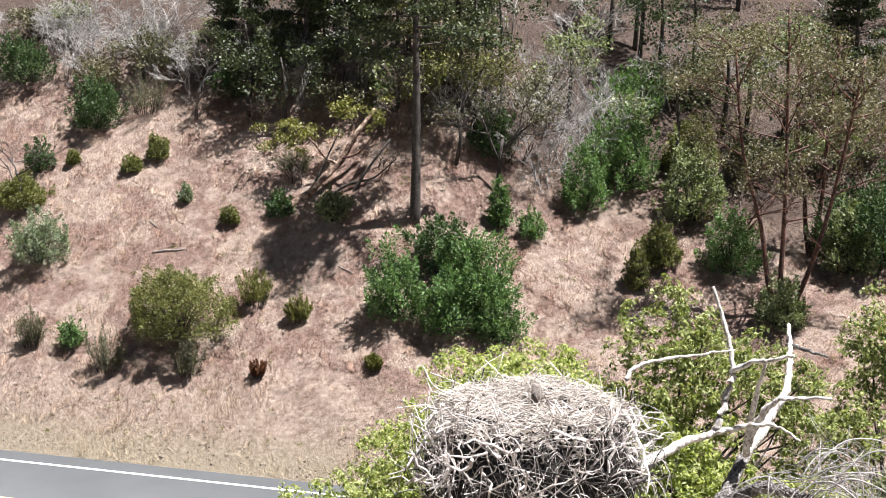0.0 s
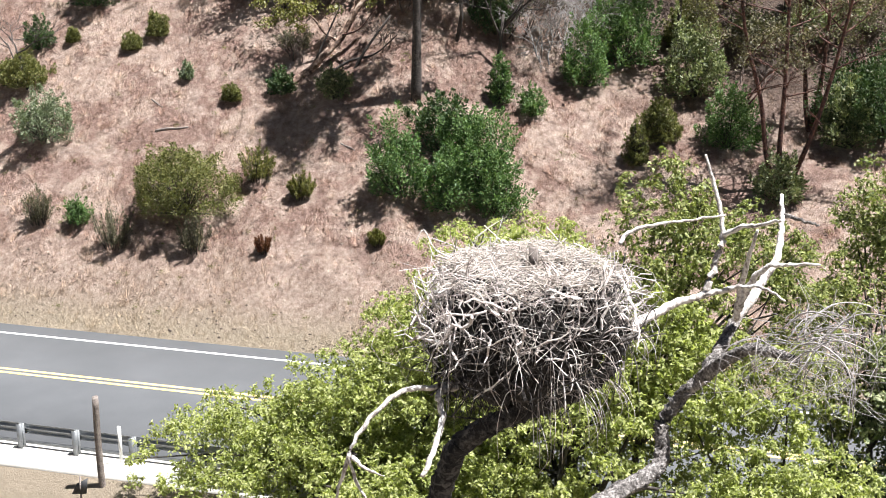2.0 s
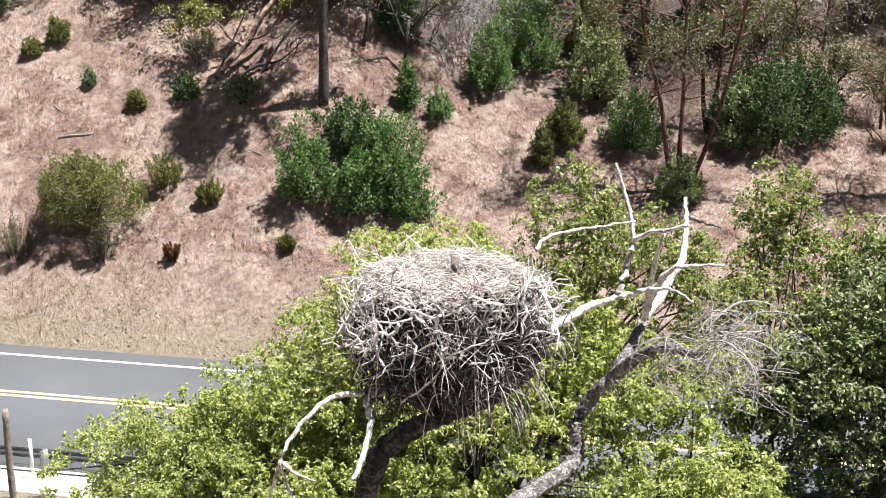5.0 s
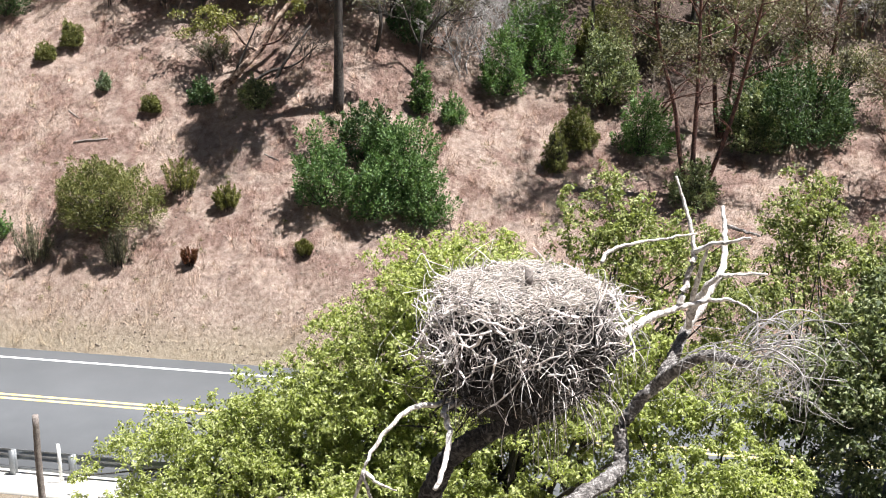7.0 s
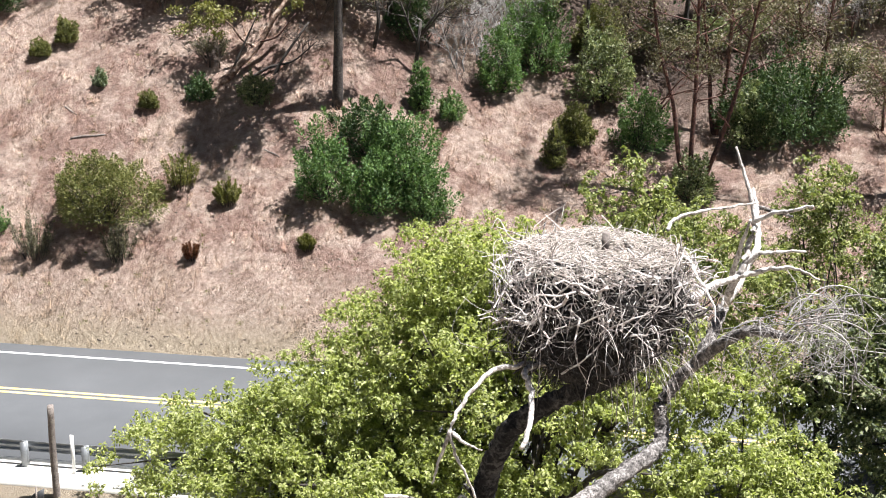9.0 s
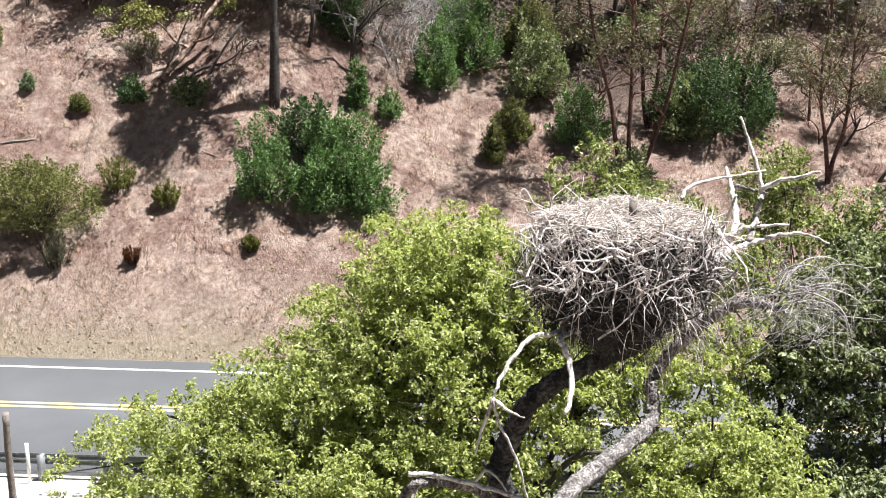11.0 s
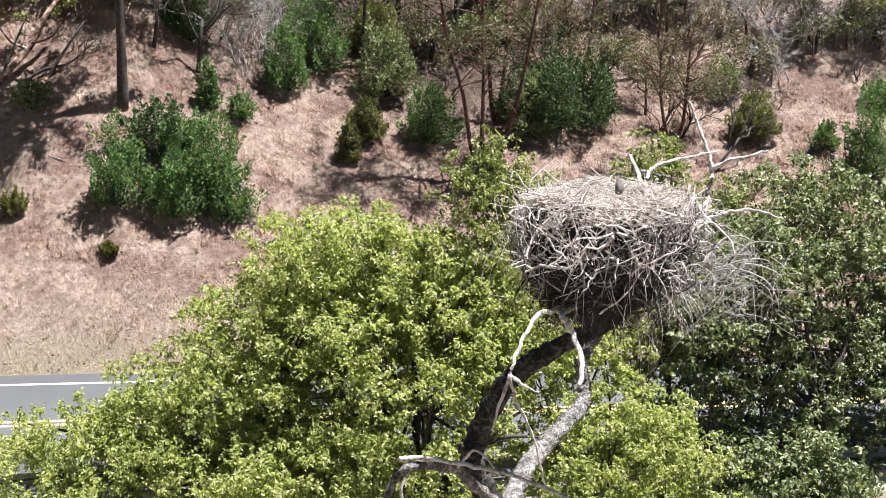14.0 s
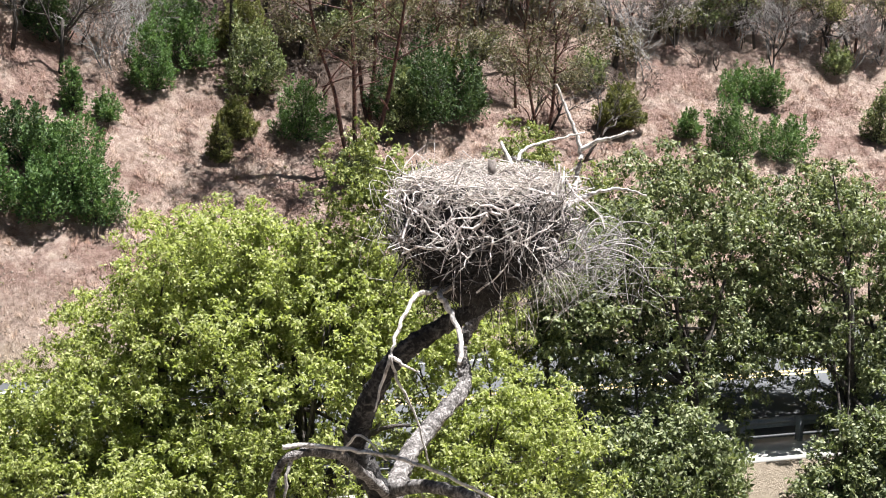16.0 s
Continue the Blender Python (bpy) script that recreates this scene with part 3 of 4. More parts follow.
def broad_tree(name, label, base, crowns, leaf_mat, leaf, density, bark="bark", clump=0.7, limbs=7, category="tree", group="", droop=0.4, trunk_r=0.2):
    """A tapered trunk, limbs into each crown mass, and a crown of small leaves with gaps."""
    bx, by = base
    bz = float(hill(bx, by))
    t = thing(name, (bx, by, bz), label, category, group)
    cl = []
    for cx, cy, cz, rx, ry, rz, n in crowns:
        cl += crown_clumps(cx, cy, cz, rx, ry, rz, int(n * 3.2), clump * 0.60)
    c0 = np.array(crowns[0][:3])
    fork = np.array([bx * 0.6 + c0[0] * 0.4, by * 0.75 + c0[1] * 0.25, bz + (c0[2] - bz) * 0.5])
    b = Bag()
    b.tube(spline([(bx, by, bz - 0.3), (bx * 0.75 + fork[0] * 0.25 + 0.1, by * 0.6 + fork[1] * 0.4, bz + (fork[2] - bz) * 0.5), fork], 5), trunk_r, trunk_r * 0.7, 9, 0.08)
    b.link("trunk", MAT[bark], t)
    pick = rng.permutation(len(cl))[: limbs * 3]
    for k in range(limbs):
        b = Bag()
        for j, i in enumerate(pick[k * 3 : k * 3 + 3]):
            e = np.array(cl[i][:3])
            m = (fork + e) / 2 + rng.normal(size=3) * 0.35
            if j == 0:
                b.tube(spline([fork, m, e], 5), trunk_r * 0.5, 0.02, 6, 0.06)
                first = m
            else:
                b.tube(spline([first, (first + e) / 2 + rng.normal(size=3) * 0.2, e], 4), trunk_r * 0.25, 0.012, 5, 0.05)
        b.link("limb", MAT[bark], t)
    pts, axis = sprigs(clump_points(cl, density / 6, 0.7), 6, leaf * 0.7, droop)
    v, f = leaf_cloud(pts, leaf, 0.46, 1.1, 0.0, axis)
    link_mesh("crown", v, f, MAT[leaf_mat], t)
    return t


# the trees between the camera and the road
broad_tree("oak_tree", "sunlit yellow-green oak with a wide drooping crown", (-7.0, -11.4),
           [(-5.8, -8.2, 2.7, 3.8, 4.0, 3.6, 180), (-5.0, -8.6, 5.1, 2.9, 2.8, 2.9, 110), (-8.8, -9.2, 1.8, 2.9, 2.5, 2.5, 88), (-11.6, -9.8, 0.4, 3.6, 2.9, 2.5, 116), (-7.6, -10.1, 0.6, 4.6, 2.5, 3.2, 130)], "leaf_oak", 0.115, 395, clump=0.5, limbs=9, trunk_r=0.26)
broad_tree("oak_tree", "sunlit yellow-green oak with a full rounded crown", (-3.0, -13.0),
           [(-2.9, -10.8, 2.9, 4.0, 3.4, 3.8, 200), (-5.5, -13.0, 0.8, 3.7, 2.3, 2.7, 110), (-3.3, -10.0, 5.1, 2.4, 2.2, 2.6, 80), (-0.9, -10.6, 4.9, 1.9, 1.6, 2.6, 60)], "leaf_oak", 0.115, 395, clump=0.5, limbs=9, trunk_r=0.24)
broad_tree("oak_tree", "small sunlit yellow-green oak below the road", (2.1, -13.0),
           [(2.1, -12.0, 0.9, 2.8, 2.6, 2.8, 130), (1.5, -9.6, 3.4, 2.2, 1.8, 2.3, 60)], "leaf_oak", 0.115, 395, clump=0.45, limbs=6, trunk_r=0.16)
broad_tree("climber_tree", "slender tree hung with yellow-green climbing vine", (-1.7, -11.3),
           [(-1.2, -9.8, 6.9, 1.5, 1.3, 3.1, 54), (0.4, -9.0, 7.2, 1.7, 1.3, 1.7, 38), (1.9, -8.4, 5.9, 1.7, 1.4, 2.1, 46)], "leaf_vine", 0.11, 330, clump=0.38, limbs=5, trunk_r=0.12)
broad_tree("climber_tree", "slender tree hung with yellow-green climbing vine", (3.9, -10.4),
           [(3.9, -6.6, 6.6, 1.2, 1.0, 2.9, 46), (5.8, -6.3, 6.2, 1.8, 1.1, 2.0, 36), (3.8, -8.2, 4.6, 2.1, 1.4, 2.4, 38)], "leaf_vine", 0.11, 330, clump=0.42, limbs=5, trunk_r=0.12)
for bx, by, cr in (
    (8.2, -10.2, [(8.6, -6.5, 4.4, 3.3, 2.8, 4.1, 180), (6.3, -7.9, 4.1, 2.1, 2.1, 3.1, 96), (8.2, -8.4, 1.2, 2.4, 1.8, 2.3, 54), (4.6, -9.2, 2.9, 1.8, 1.3, 2.6, 60), (6.9, -10.9, 0.4, 2.3, 1.1, 1.7, 48)]),
    (13.3, -10.2, [(13.7, -6.6, 3.5, 3.5, 2.8, 4.2, 190), (14.8, -8.7, 0.7, 2.5, 1.7, 2.3, 50), (13.9, -11.0, 0.1, 2.3, 1.1, 1.6, 46), (11.9, -8.2, 2.4, 2.3, 1.5, 1.5, 44), (12.2, -11.6, -0.9, 1.9, 0.9, 1.2, 30)]),
    (19.2, -10.3, [(19.5, -7.1, 3.6, 3.8, 3.1, 4.2, 170)]),
):
    broad_tree("live_oak", "dark green live oak with a dense crown beside the road", (bx, by), cr, "leaf_dark", 0.14, 285, clump=0.52, limbs=8, group="dark trees beside the road", trunk_r=0.22)

# ---- dead nest tree ----
dead = thing("dead_tree", (-2.4, -22.2, float(hill(-2.4, -22.2))), "bare dead tree with bleached branches and dark bark", "dead tree")


def limb(name, pts, r0, r1, mat, label="", sides=10, knots=0.17, power=1.0, per=6):
    b = Bag()
    line = spline(pts, per)
    wob = rng.normal(size=line.shape) * min(r0, 0.05) * 0.22
    wob[0] = wob[-1] = 0
    b.tube(line + wob, r0, r1, sides, knots, power)
    return b.link(name, MAT[mat], dead, label, smooth="bark" not in mat)


gz = float(hill(-2.4, -22.2))
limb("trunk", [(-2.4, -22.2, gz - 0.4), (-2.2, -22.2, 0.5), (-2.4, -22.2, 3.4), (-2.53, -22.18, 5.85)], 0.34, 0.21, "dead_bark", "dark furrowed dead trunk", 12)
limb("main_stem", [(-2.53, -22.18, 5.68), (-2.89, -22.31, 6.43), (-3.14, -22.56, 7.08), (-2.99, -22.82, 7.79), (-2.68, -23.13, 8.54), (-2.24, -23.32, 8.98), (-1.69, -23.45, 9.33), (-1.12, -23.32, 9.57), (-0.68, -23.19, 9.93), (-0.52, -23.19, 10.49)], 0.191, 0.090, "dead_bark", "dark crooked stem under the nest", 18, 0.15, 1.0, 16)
limb("side_stem", [(-2.53, -22.12, 5.80), (-2.02, -20.80, 5.95), (-1.40, -19.60, 5.98), (-0.75, -18.70, 6.12), (-0.36, -18.00, 6.22), (-0.40, -17.70, 6.80), (-0.10, -17.60, 7.35), (0.27, -17.55, 7.78), (0.72, -16.60, 8.48)], 0.16, 0.095, "grey_bark", "grey stem with flaking bark", 16, 0.30, 1.2, 10)
limb("upper_stem", [(0.70, -16.64, 8.45), (1.10, -15.95, 9.00), (1.38, -15.50, 9.43), (1.43, -14.60, 9.85), (1.40, -13.80, 10.25)], 0.095, 0.035, "bleached", "bleached upper stem", 12, 0.16, 1.0, 9)
limb("bleached_branch", [(1.42, -14.30, 9.98), (1.60, -14.50, 9.98), (1.85, -14.70, 9.96), (2.10, -14.80, 9.93)], 0.05, 0.02, "grey_bark")
limb("bleached_branch", [(-0.55, -23.00, 10.30), (-0.22, -22.56, 10.46), (0.12, -22.25, 10.58), (0.45, -22.06, 10.66), (0.81, -22.06, 10.77), (1.11, -22.18, 10.84), (1.44, -22.56, 10.80)], 0.072, 0.013, "bleached")
limb("bleached_branch", [(0.41, -22.06, 10.65), (0.54, -21.93, 11.09), (0.60, -21.80, 11.46), (0.47, -21.55, 11.96), (0.30, -21.43, 12.41)], 0.054, 0.017, "bleached")
limb("bleached_branch", [(0.60, -21.80, 11.41), (0.86, -21.93, 11.58), (1.09, -22.06, 11.64), (1.33, -22.18, 11.75)], 0.038, 0.019, "bleached")
limb("bleached_branch", [(-0.66, -22.66, 11.42), (-0.56, -22.56, 11.56), (-0.23, -22.37, 11.64), (0.11, -22.18, 11.66), (0.62, -21.93, 11.71)], 0.031, 0.012, "bleached")
limb("bleached_branch", [(0.78, -16.90, 8.80), (0.95, -17.00, 9.35), (1.22, -17.05, 9.68), (1.60, -17.05, 9.75), (2.08, -17.08, 9.79)], 0.07, 0.02, "bleached")
limb("bleached_branch", [(0.76, -16.80, 8.60), (0.82, -17.10, 9.50), (1.01, -17.41, 10.41)], 0.07, 0.025, "bleached")
limb("broken_stub", [(0.22, -17.60, 7.72), (0.62, -17.95, 8.22), (1.05, -18.30, 8.62), (1.50, -18.60, 8.66), (1.80, -18.50, 8.55)], 0.13, 0.06, "grey_bark")
limb("bleached_branch", [(-2.06, -24.54, 10.07), (-2.55, -25.20, 10.24), (-2.76, -25.54, 10.27), (-2.96, -25.87, 10.09), (-3.14, -26.09, 9.74), (-3.04, -26.09, 9.38), (-2.83, -26.09, 8.89), (-2.66, -26.09, 8.26)], 0.036, 0.010, "bleached")
limb("bleached_branch", [(-3.12, -26.09, 9.71), (-2.95, -26.09, 9.58), (-2.77, -25.98, 9.46)], 0.026, 0.008, "bleached")
limb("bleached_branch", [(-3.14, -26.09, 9.74), (-3.26, -26.09, 9.35), (-3.35, -26.09, 9.03)], 0.026, 0.010, "bleached")
limb("bleached_branch", [(-1.94, -24.54, 10.13), (-2.35, -25.15, 10.19), (-2.25, -25.42, 10.00), (-2.23, -25.87, 9.79), (-2.30, -26.09, 9.57)], 0.043, 0.029, "bleached")
limb("bleached_branch", [(-4.35, -24.08, 7.78), (-4.05, -24.08, 7.79), (-3.41, -24.20, 7.72), (-2.78, -24.32, 7.59), (-2.07, -24.43, 7.30), (-1.44, -24.54, 6.94)], 0.036, 0.022, "bleached")
limb("lower_branch", [(-2.60, -22.31, 6.06), (-3.00, -22.82, 6.63), (-3.53, -23.57, 7.37), (-4.12, -24.08, 7.68), (-4.44, -24.08, 7.43), (-4.59, -24.08, 6.87)], 0.095, 0.05, "grey_bark")
limb("lower_branch", [(-2.54, -22.31, 6.12), (-2.14, -23.57, 6.75), (-1.67, -24.43, 6.92)], 0.11, 0.085, "grey_bark", "pale broken branch end")
limb("bleached_branch", [(-4.17, -24.08, 7.72), (-4.31, -24.20, 7.42), (-4.36, -24.26, 6.87)], 0.036, 0.014, "bleached")
limb("bleached_branch", [(-3.48, -23.70, 7.46), (-3.25, -23.95, 7.82), (-2.89, -24.08, 7.45)], 0.024, 0.010, "bleached")
limb("broken_stub", [(-3.14, -22.56, 7.06), (-3.29, -22.82, 7.31), (-3.37, -22.94, 7.50)], 0.060, 0.024, "dead_bark")
# the tangle of fine drooping twigs at the broken end
b = Bag()
root = np.array([1.75, -18.45, 8.85])
for i in range(17):
    s = root + rng.normal(size=3) * np.array([0.35, 0.25, 0.22])
    a = rng.normal(0.15, 0.9)
    reach = rng.uniform(0.7, 2.0)
    rise, fall = rng.uniform(0.05, 0.45), rng.uniform(0.0, 1.1)
    d = np.array([math.cos(a), math.sin(a) * 0.8, 0])
    main = spline([s, s + d * reach * 0.35 + np.array([0, 0, rise]), s + d * reach * 0.8 + np.array([0, 0, rise * 0.7]), s + d * reach * rng.uniform(0.85, 1.1) + np.array([0, 0, -fall * 0.5]), s + d * reach * rng.uniform(0.6, 1.0) + np.array([0, 0, -fall])], 5)
    b.tube(main, rng.uniform(0.010, 0.018), 0.005, 5)
    for k in range(8):
        p = main[rng.integers(1, len(main))]
        e = p + d * rng.uniform(-0.2, 0.4) + rng.normal(size=3) * np.array([0.28, 0.3, 0.25])
        m = (p + e) / 2 + rng.normal(size=3) * 0.2
        tip = e + np.array([rng.normal() * 0.15, 0, -rng.uniform(0.0, 0.4)])
        b.tube(spline([p, m, e, tip], 3), rng.uniform(0.004, 0.008), 0.003, 3)
for i in range(34):  # twigs that hang below the stub
    s = root + rng.normal(size=3) * np.array([0.45, 0.3, 0.12])
    b.tube(spline([s, s + np.array([rng.normal() * 0.3, rng.normal() * 0.2, -0.15]), s + np.array([rng.normal() * 0.45, rng.normal() * 0.3, -rng.uniform(0.3, 0.8)]), s + np.array([rng.normal() * 0.5, 0, -rng.uniform(0.6, 1.1)])], 4), 0.008, 0.003, 3)
b.link("twig_tangle", MAT["grey_twig"], dead, "grey tangle of fine drooping twigs")

# ---- the nest ----
NC = np.array([-1.57, -24.1, 0.0])
NTOP, NLOW = 11.47, 9.82


def nest_radius(h):
    return np.interp(h, [0.0, 0.12, 0.28, 0.45, 0.62, 0.82, 0.94, 1.0], [0.48, 0.78, 1.03, 1.20, 1.30, 1.22, 1.06, 0.90])


def nest_lump(a, h):
    return 1 + 0.065 * math.sin(3 * a + 1.0) + 0.06 * math.sin(7 * a + 5 * h) + 0.05 * math.sin(11 * a - 9 * h)


def nest_shift(h):
    """The lower part hangs towards the left front."""
    return 0.30 * max(0.0, 0.6 - h)


nest = thing("nest", (NC[0], NC[1], NLOW), "huge bulky nest of pale weathered sticks in a dead tree", "nest")
# core that fills the nest, its colour painting the shade behind the sticks
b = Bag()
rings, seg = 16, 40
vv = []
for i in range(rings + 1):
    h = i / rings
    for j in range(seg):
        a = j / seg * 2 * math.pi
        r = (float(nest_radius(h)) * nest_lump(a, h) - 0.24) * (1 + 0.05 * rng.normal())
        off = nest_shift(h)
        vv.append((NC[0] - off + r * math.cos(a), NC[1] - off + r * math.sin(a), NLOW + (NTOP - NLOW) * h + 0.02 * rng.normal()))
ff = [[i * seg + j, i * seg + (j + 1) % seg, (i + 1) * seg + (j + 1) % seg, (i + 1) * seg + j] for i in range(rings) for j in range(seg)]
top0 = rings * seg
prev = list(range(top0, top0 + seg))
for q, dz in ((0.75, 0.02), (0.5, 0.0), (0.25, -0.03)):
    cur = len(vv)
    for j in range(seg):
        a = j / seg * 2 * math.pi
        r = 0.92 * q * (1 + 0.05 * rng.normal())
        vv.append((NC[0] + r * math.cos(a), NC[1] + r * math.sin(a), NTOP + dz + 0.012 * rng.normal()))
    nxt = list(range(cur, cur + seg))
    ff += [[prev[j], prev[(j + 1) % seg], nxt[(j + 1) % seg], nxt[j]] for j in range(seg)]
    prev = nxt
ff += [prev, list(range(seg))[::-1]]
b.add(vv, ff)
b.link("shade_core", MAT["nest_core"], nest, "nest core blackened for the shade between the sticks")


def stick_pose(a, h, kind):
    """Centre, direction and length of a stick at angle a and height h of the nest's side."""
    r = float(nest_radius(h)) * nest_lump(a, h) + rng.normal() * 0.07 - 0.06
    off = nest_shift(h)
    c = np.array([NC[0] - off + r * math.cos(a), NC[1] - off + r * math.sin(a), NLOW + (NTOP - NLOW) * h])
    tang, rad, up = np.array([-math.sin(a), math.cos(a), 0]), np.array([math.cos(a), math.sin(a), 0]), np.array([0, 0, 1.0])
    if kind == "side":
        d = tang * rng.choice([-1, 1]) * rng.uniform(0.2, 1.0) + up * rng.normal() * 0.95 + rad * rng.normal() * 0.40
        ln = 0.14 + 0.95 * rng.uniform(0, 1) ** 2.0
    elif kind == "out":
        d = rad + tang * rng.normal() * 0.8 + up * rng.normal() * 0.5
        ln = rng.uniform(0.25, 0.65)
        c = c - rad * ln * 0.15
    else:
        d = up * -1 + tang * rng.normal() * 0.55 + rad * rng.normal() * 0.3
        ln = rng.uniform(0.3, 0.8)
        c = c - up * 0.08
    return c, d / np.linalg.norm(d), ln


def bent_stick(c, d, ln, bend, per=1):
    side = np.cross(d, unit(1)[0])
    side /= np.linalg.norm(side)
    other = unit(1)[0]
    return spline([c - d * ln / 2, c - d * ln * 0.12 + side * bend * ln, c + d * ln * 0.2 + side * bend * ln * 0.8 + other * ln * 0.05, c + d * ln / 2 + side * bend * ln * rng.uniform(-0.9, 0.6)], per)


mass, low_shade = Bag(), Bag()
for i in range(1900):
    a, h = rng.uniform(0, 6.283), rng.uniform(0.0, 1.0) ** 0.75
    kind = rng.choice(["side", "out", "hang"], p=[0.70, 0.16, 0.14] if h > 0.38 else [0.45, 0.13, 0.42])
    c, d, ln = stick_pose(a, h, kind)
    # the lower the stick, the likelier the dark copy that paints the shade
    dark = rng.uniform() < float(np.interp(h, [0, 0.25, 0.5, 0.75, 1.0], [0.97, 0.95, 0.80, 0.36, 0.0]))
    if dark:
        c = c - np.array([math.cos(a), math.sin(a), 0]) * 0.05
    (low_shade if dark else mass).tube(bent_stick(c, d, ln * rng.uniform(0.7, 1.25), rng.normal() * 0.24, 2), 0.003 + 0.009 * rng.uniform() ** 2.6, 0.0025, 3, 0.2)
for i in range(75):  # fine pale twigs that arch out and droop at the right and below
    a = rng.choice([rng.normal(-0.35, 0.45), rng.normal(-1.4, 0.9)], p=[0.7, 0.3])
    h = rng.uniform(0.05, 0.7)
    c, _, _ = stick_pose(a, h, "out")
    out = np.array([math.cos(a), math.sin(a), 0]) * rng.uniform(0.15, 0.5) + rng.normal(size=3) * 0.12
    drop = rng.uniform(0.2, 0.75)
    mass.tube(spline([c, c + out * 0.6 + np.array([0, 0, 0.06]), c + out + np.array([0, 0, -drop * 0.4]), c + out * rng.uniform(0.5, 1.2) + np.array([0, 0, -drop])], 3), 0.006, 0.0025, 4)
mass.link("stick_mass", MAT["stick"], nest, "interwoven pale grey sticks")["kind"] = "stuff"
low_shade.link("shade_stick_mass", MAT["shade_stick"], nest, "low nest sticks with shade painted into their colour")["kind"] = "stuff"
top = Bag()
for i in range(2300):
    a, q = rng.uniform(0, 6.283), math.sqrt(rng.uniform(0.0, 1.0)) * 1.06
    q *= nest_lump(a, 1.0)
    hump = 0.05 * math.sin(3.1 * q * math.cos(a) + 1.0) * math.sin(4.3 * q * math.sin(a)) + 0.03 * math.sin(5 * a)
    c = np.array([NC[0] + q * math.cos(a), NC[1] + q * math.sin(a), NTOP + 0.04 + hump + 0.05 * rng.uniform(-1, 1) - max(0.0, q - 0.85) * 0.5])
    ang = rng.uniform(0, 6.283)
    d = np.array([math.cos(ang), math.sin(ang), rng.normal() * 0.22])
    top.tube(bent_stick(c, d, rng.uniform(0.10, 0.42), rng.normal() * 0.14), rng.uniform(0.003, 0.009), 0.002, 3)
top.link("straw_lining", MAT["straw"], nest, "pale dry grass and twigs lining the top")["kind"] = "stuff"
for a, ln, lift in ((3.25, 0.55, 0.12), (3.0, 0.45, 0.02), (3.6, 0.5, -0.05), (4.0, 0.4, -0.15), (3.35, 0.6, -0.40), (3.1, 0.45, -0.55), (3.8, 0.35, -0.3), (5.9, 0.4, 0.0), (0.2, 0.4, -0.1), (5.5, 0.35, -0.2)):
    c = NC + np.array([1.02 * math.cos(a), 1.02 * math.sin(a), NTOP - 0.05 + lift])
    d = np.array([math.cos(a), math.sin(a), 0.25])
    b = Bag()
    b.tube(spline([c - d * ln * 0.4, c + d * ln * 0.15 + np.array([0, 0, rng.uniform(0.0, 0.12)]), c + d * ln * 0.45 + rng.normal(size=3) * 0.08, c + d * ln * 0.6 + np.array([0, 0, rng.uniform(-0.05, 0.22)])], 4), 0.013, 0.004, 5, 0.12)
    b.link("rim_twig", MAT["bleached"], nest)
# bleached chunk of board that stands in the cup
bd = thing("wood_chunk", (-1.46, -24.28, NTOP), "short weathered board standing upright in the nest", "board")
b = Bag()
b.box((-1.51, -24.31, NTOP - 0.03), (-1.41, -24.26, NTOP + 0.28))
b.link("board_body", MAT["weathered"], bd)
# the sticks that can be told apart on the nest's side
stick_meshes = []
for k in range(24):
    sb = Bag()
    bow, sway = rng.normal() * 0.13, rng.normal() * 0.10
    line = np.array([(u, bow * (1 - 4 * u * u) + rng.normal() * 0.018, sway * math.sin(5 * u + k) * (0.5 - abs(u)) + rng.normal() * 0.014) for u in np.linspace(-0.5, 0.5, 7)])
    sb.tube(line, 0.015, 0.005, 5, 0.22)
    if k % 3 == 0:  # a short side twig
        sb.tube([line[3], line[3] + np.array([0.10, 0.05, 0.04]), line[3] + np.array([0.19, 0.13, 0.02])], 0.006, 0.003, 4)
    me = bpy.data.meshes.new("stick")
    me.from_pydata(np.concatenate(sb.v).tolist(), [], [face.tolist() for k in (4, 3) for part in sb.f[k] for face in part])
    me.materials.append(MAT["stick" if k < 15 else "shade_stick"])
    stick_meshes.append(me)
for i in range(300):
    a = -1.57 + rng.normal() * 1.15
    h = rng.uniform(0.10, 1.0) ** 0.65
    c, d, ln = stick_pose(a, h, rng.choice(["side", "out"], p=[0.74, 0.26]))
    c = c + np.array([math.cos(a), math.sin(a), 0]) * 0.04
    ln = min(ln, 0.75) + (0.45 if i % 6 == 0 else 0.0)
    # low sticks mostly take the dark copy, with shade in its colour
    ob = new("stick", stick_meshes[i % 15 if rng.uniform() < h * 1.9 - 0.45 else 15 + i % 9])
    ob.parent = nest
    q = Vector(d).to_track_quat("X", "Z")
    th = 0.35 + 1.25 * rng.uniform() ** 2.6
    ob.matrix_basis = Matrix.LocRotScale(Vector(c - np.array([NC[0], NC[1], NLOW])), q, Vector((ln, th, th)))

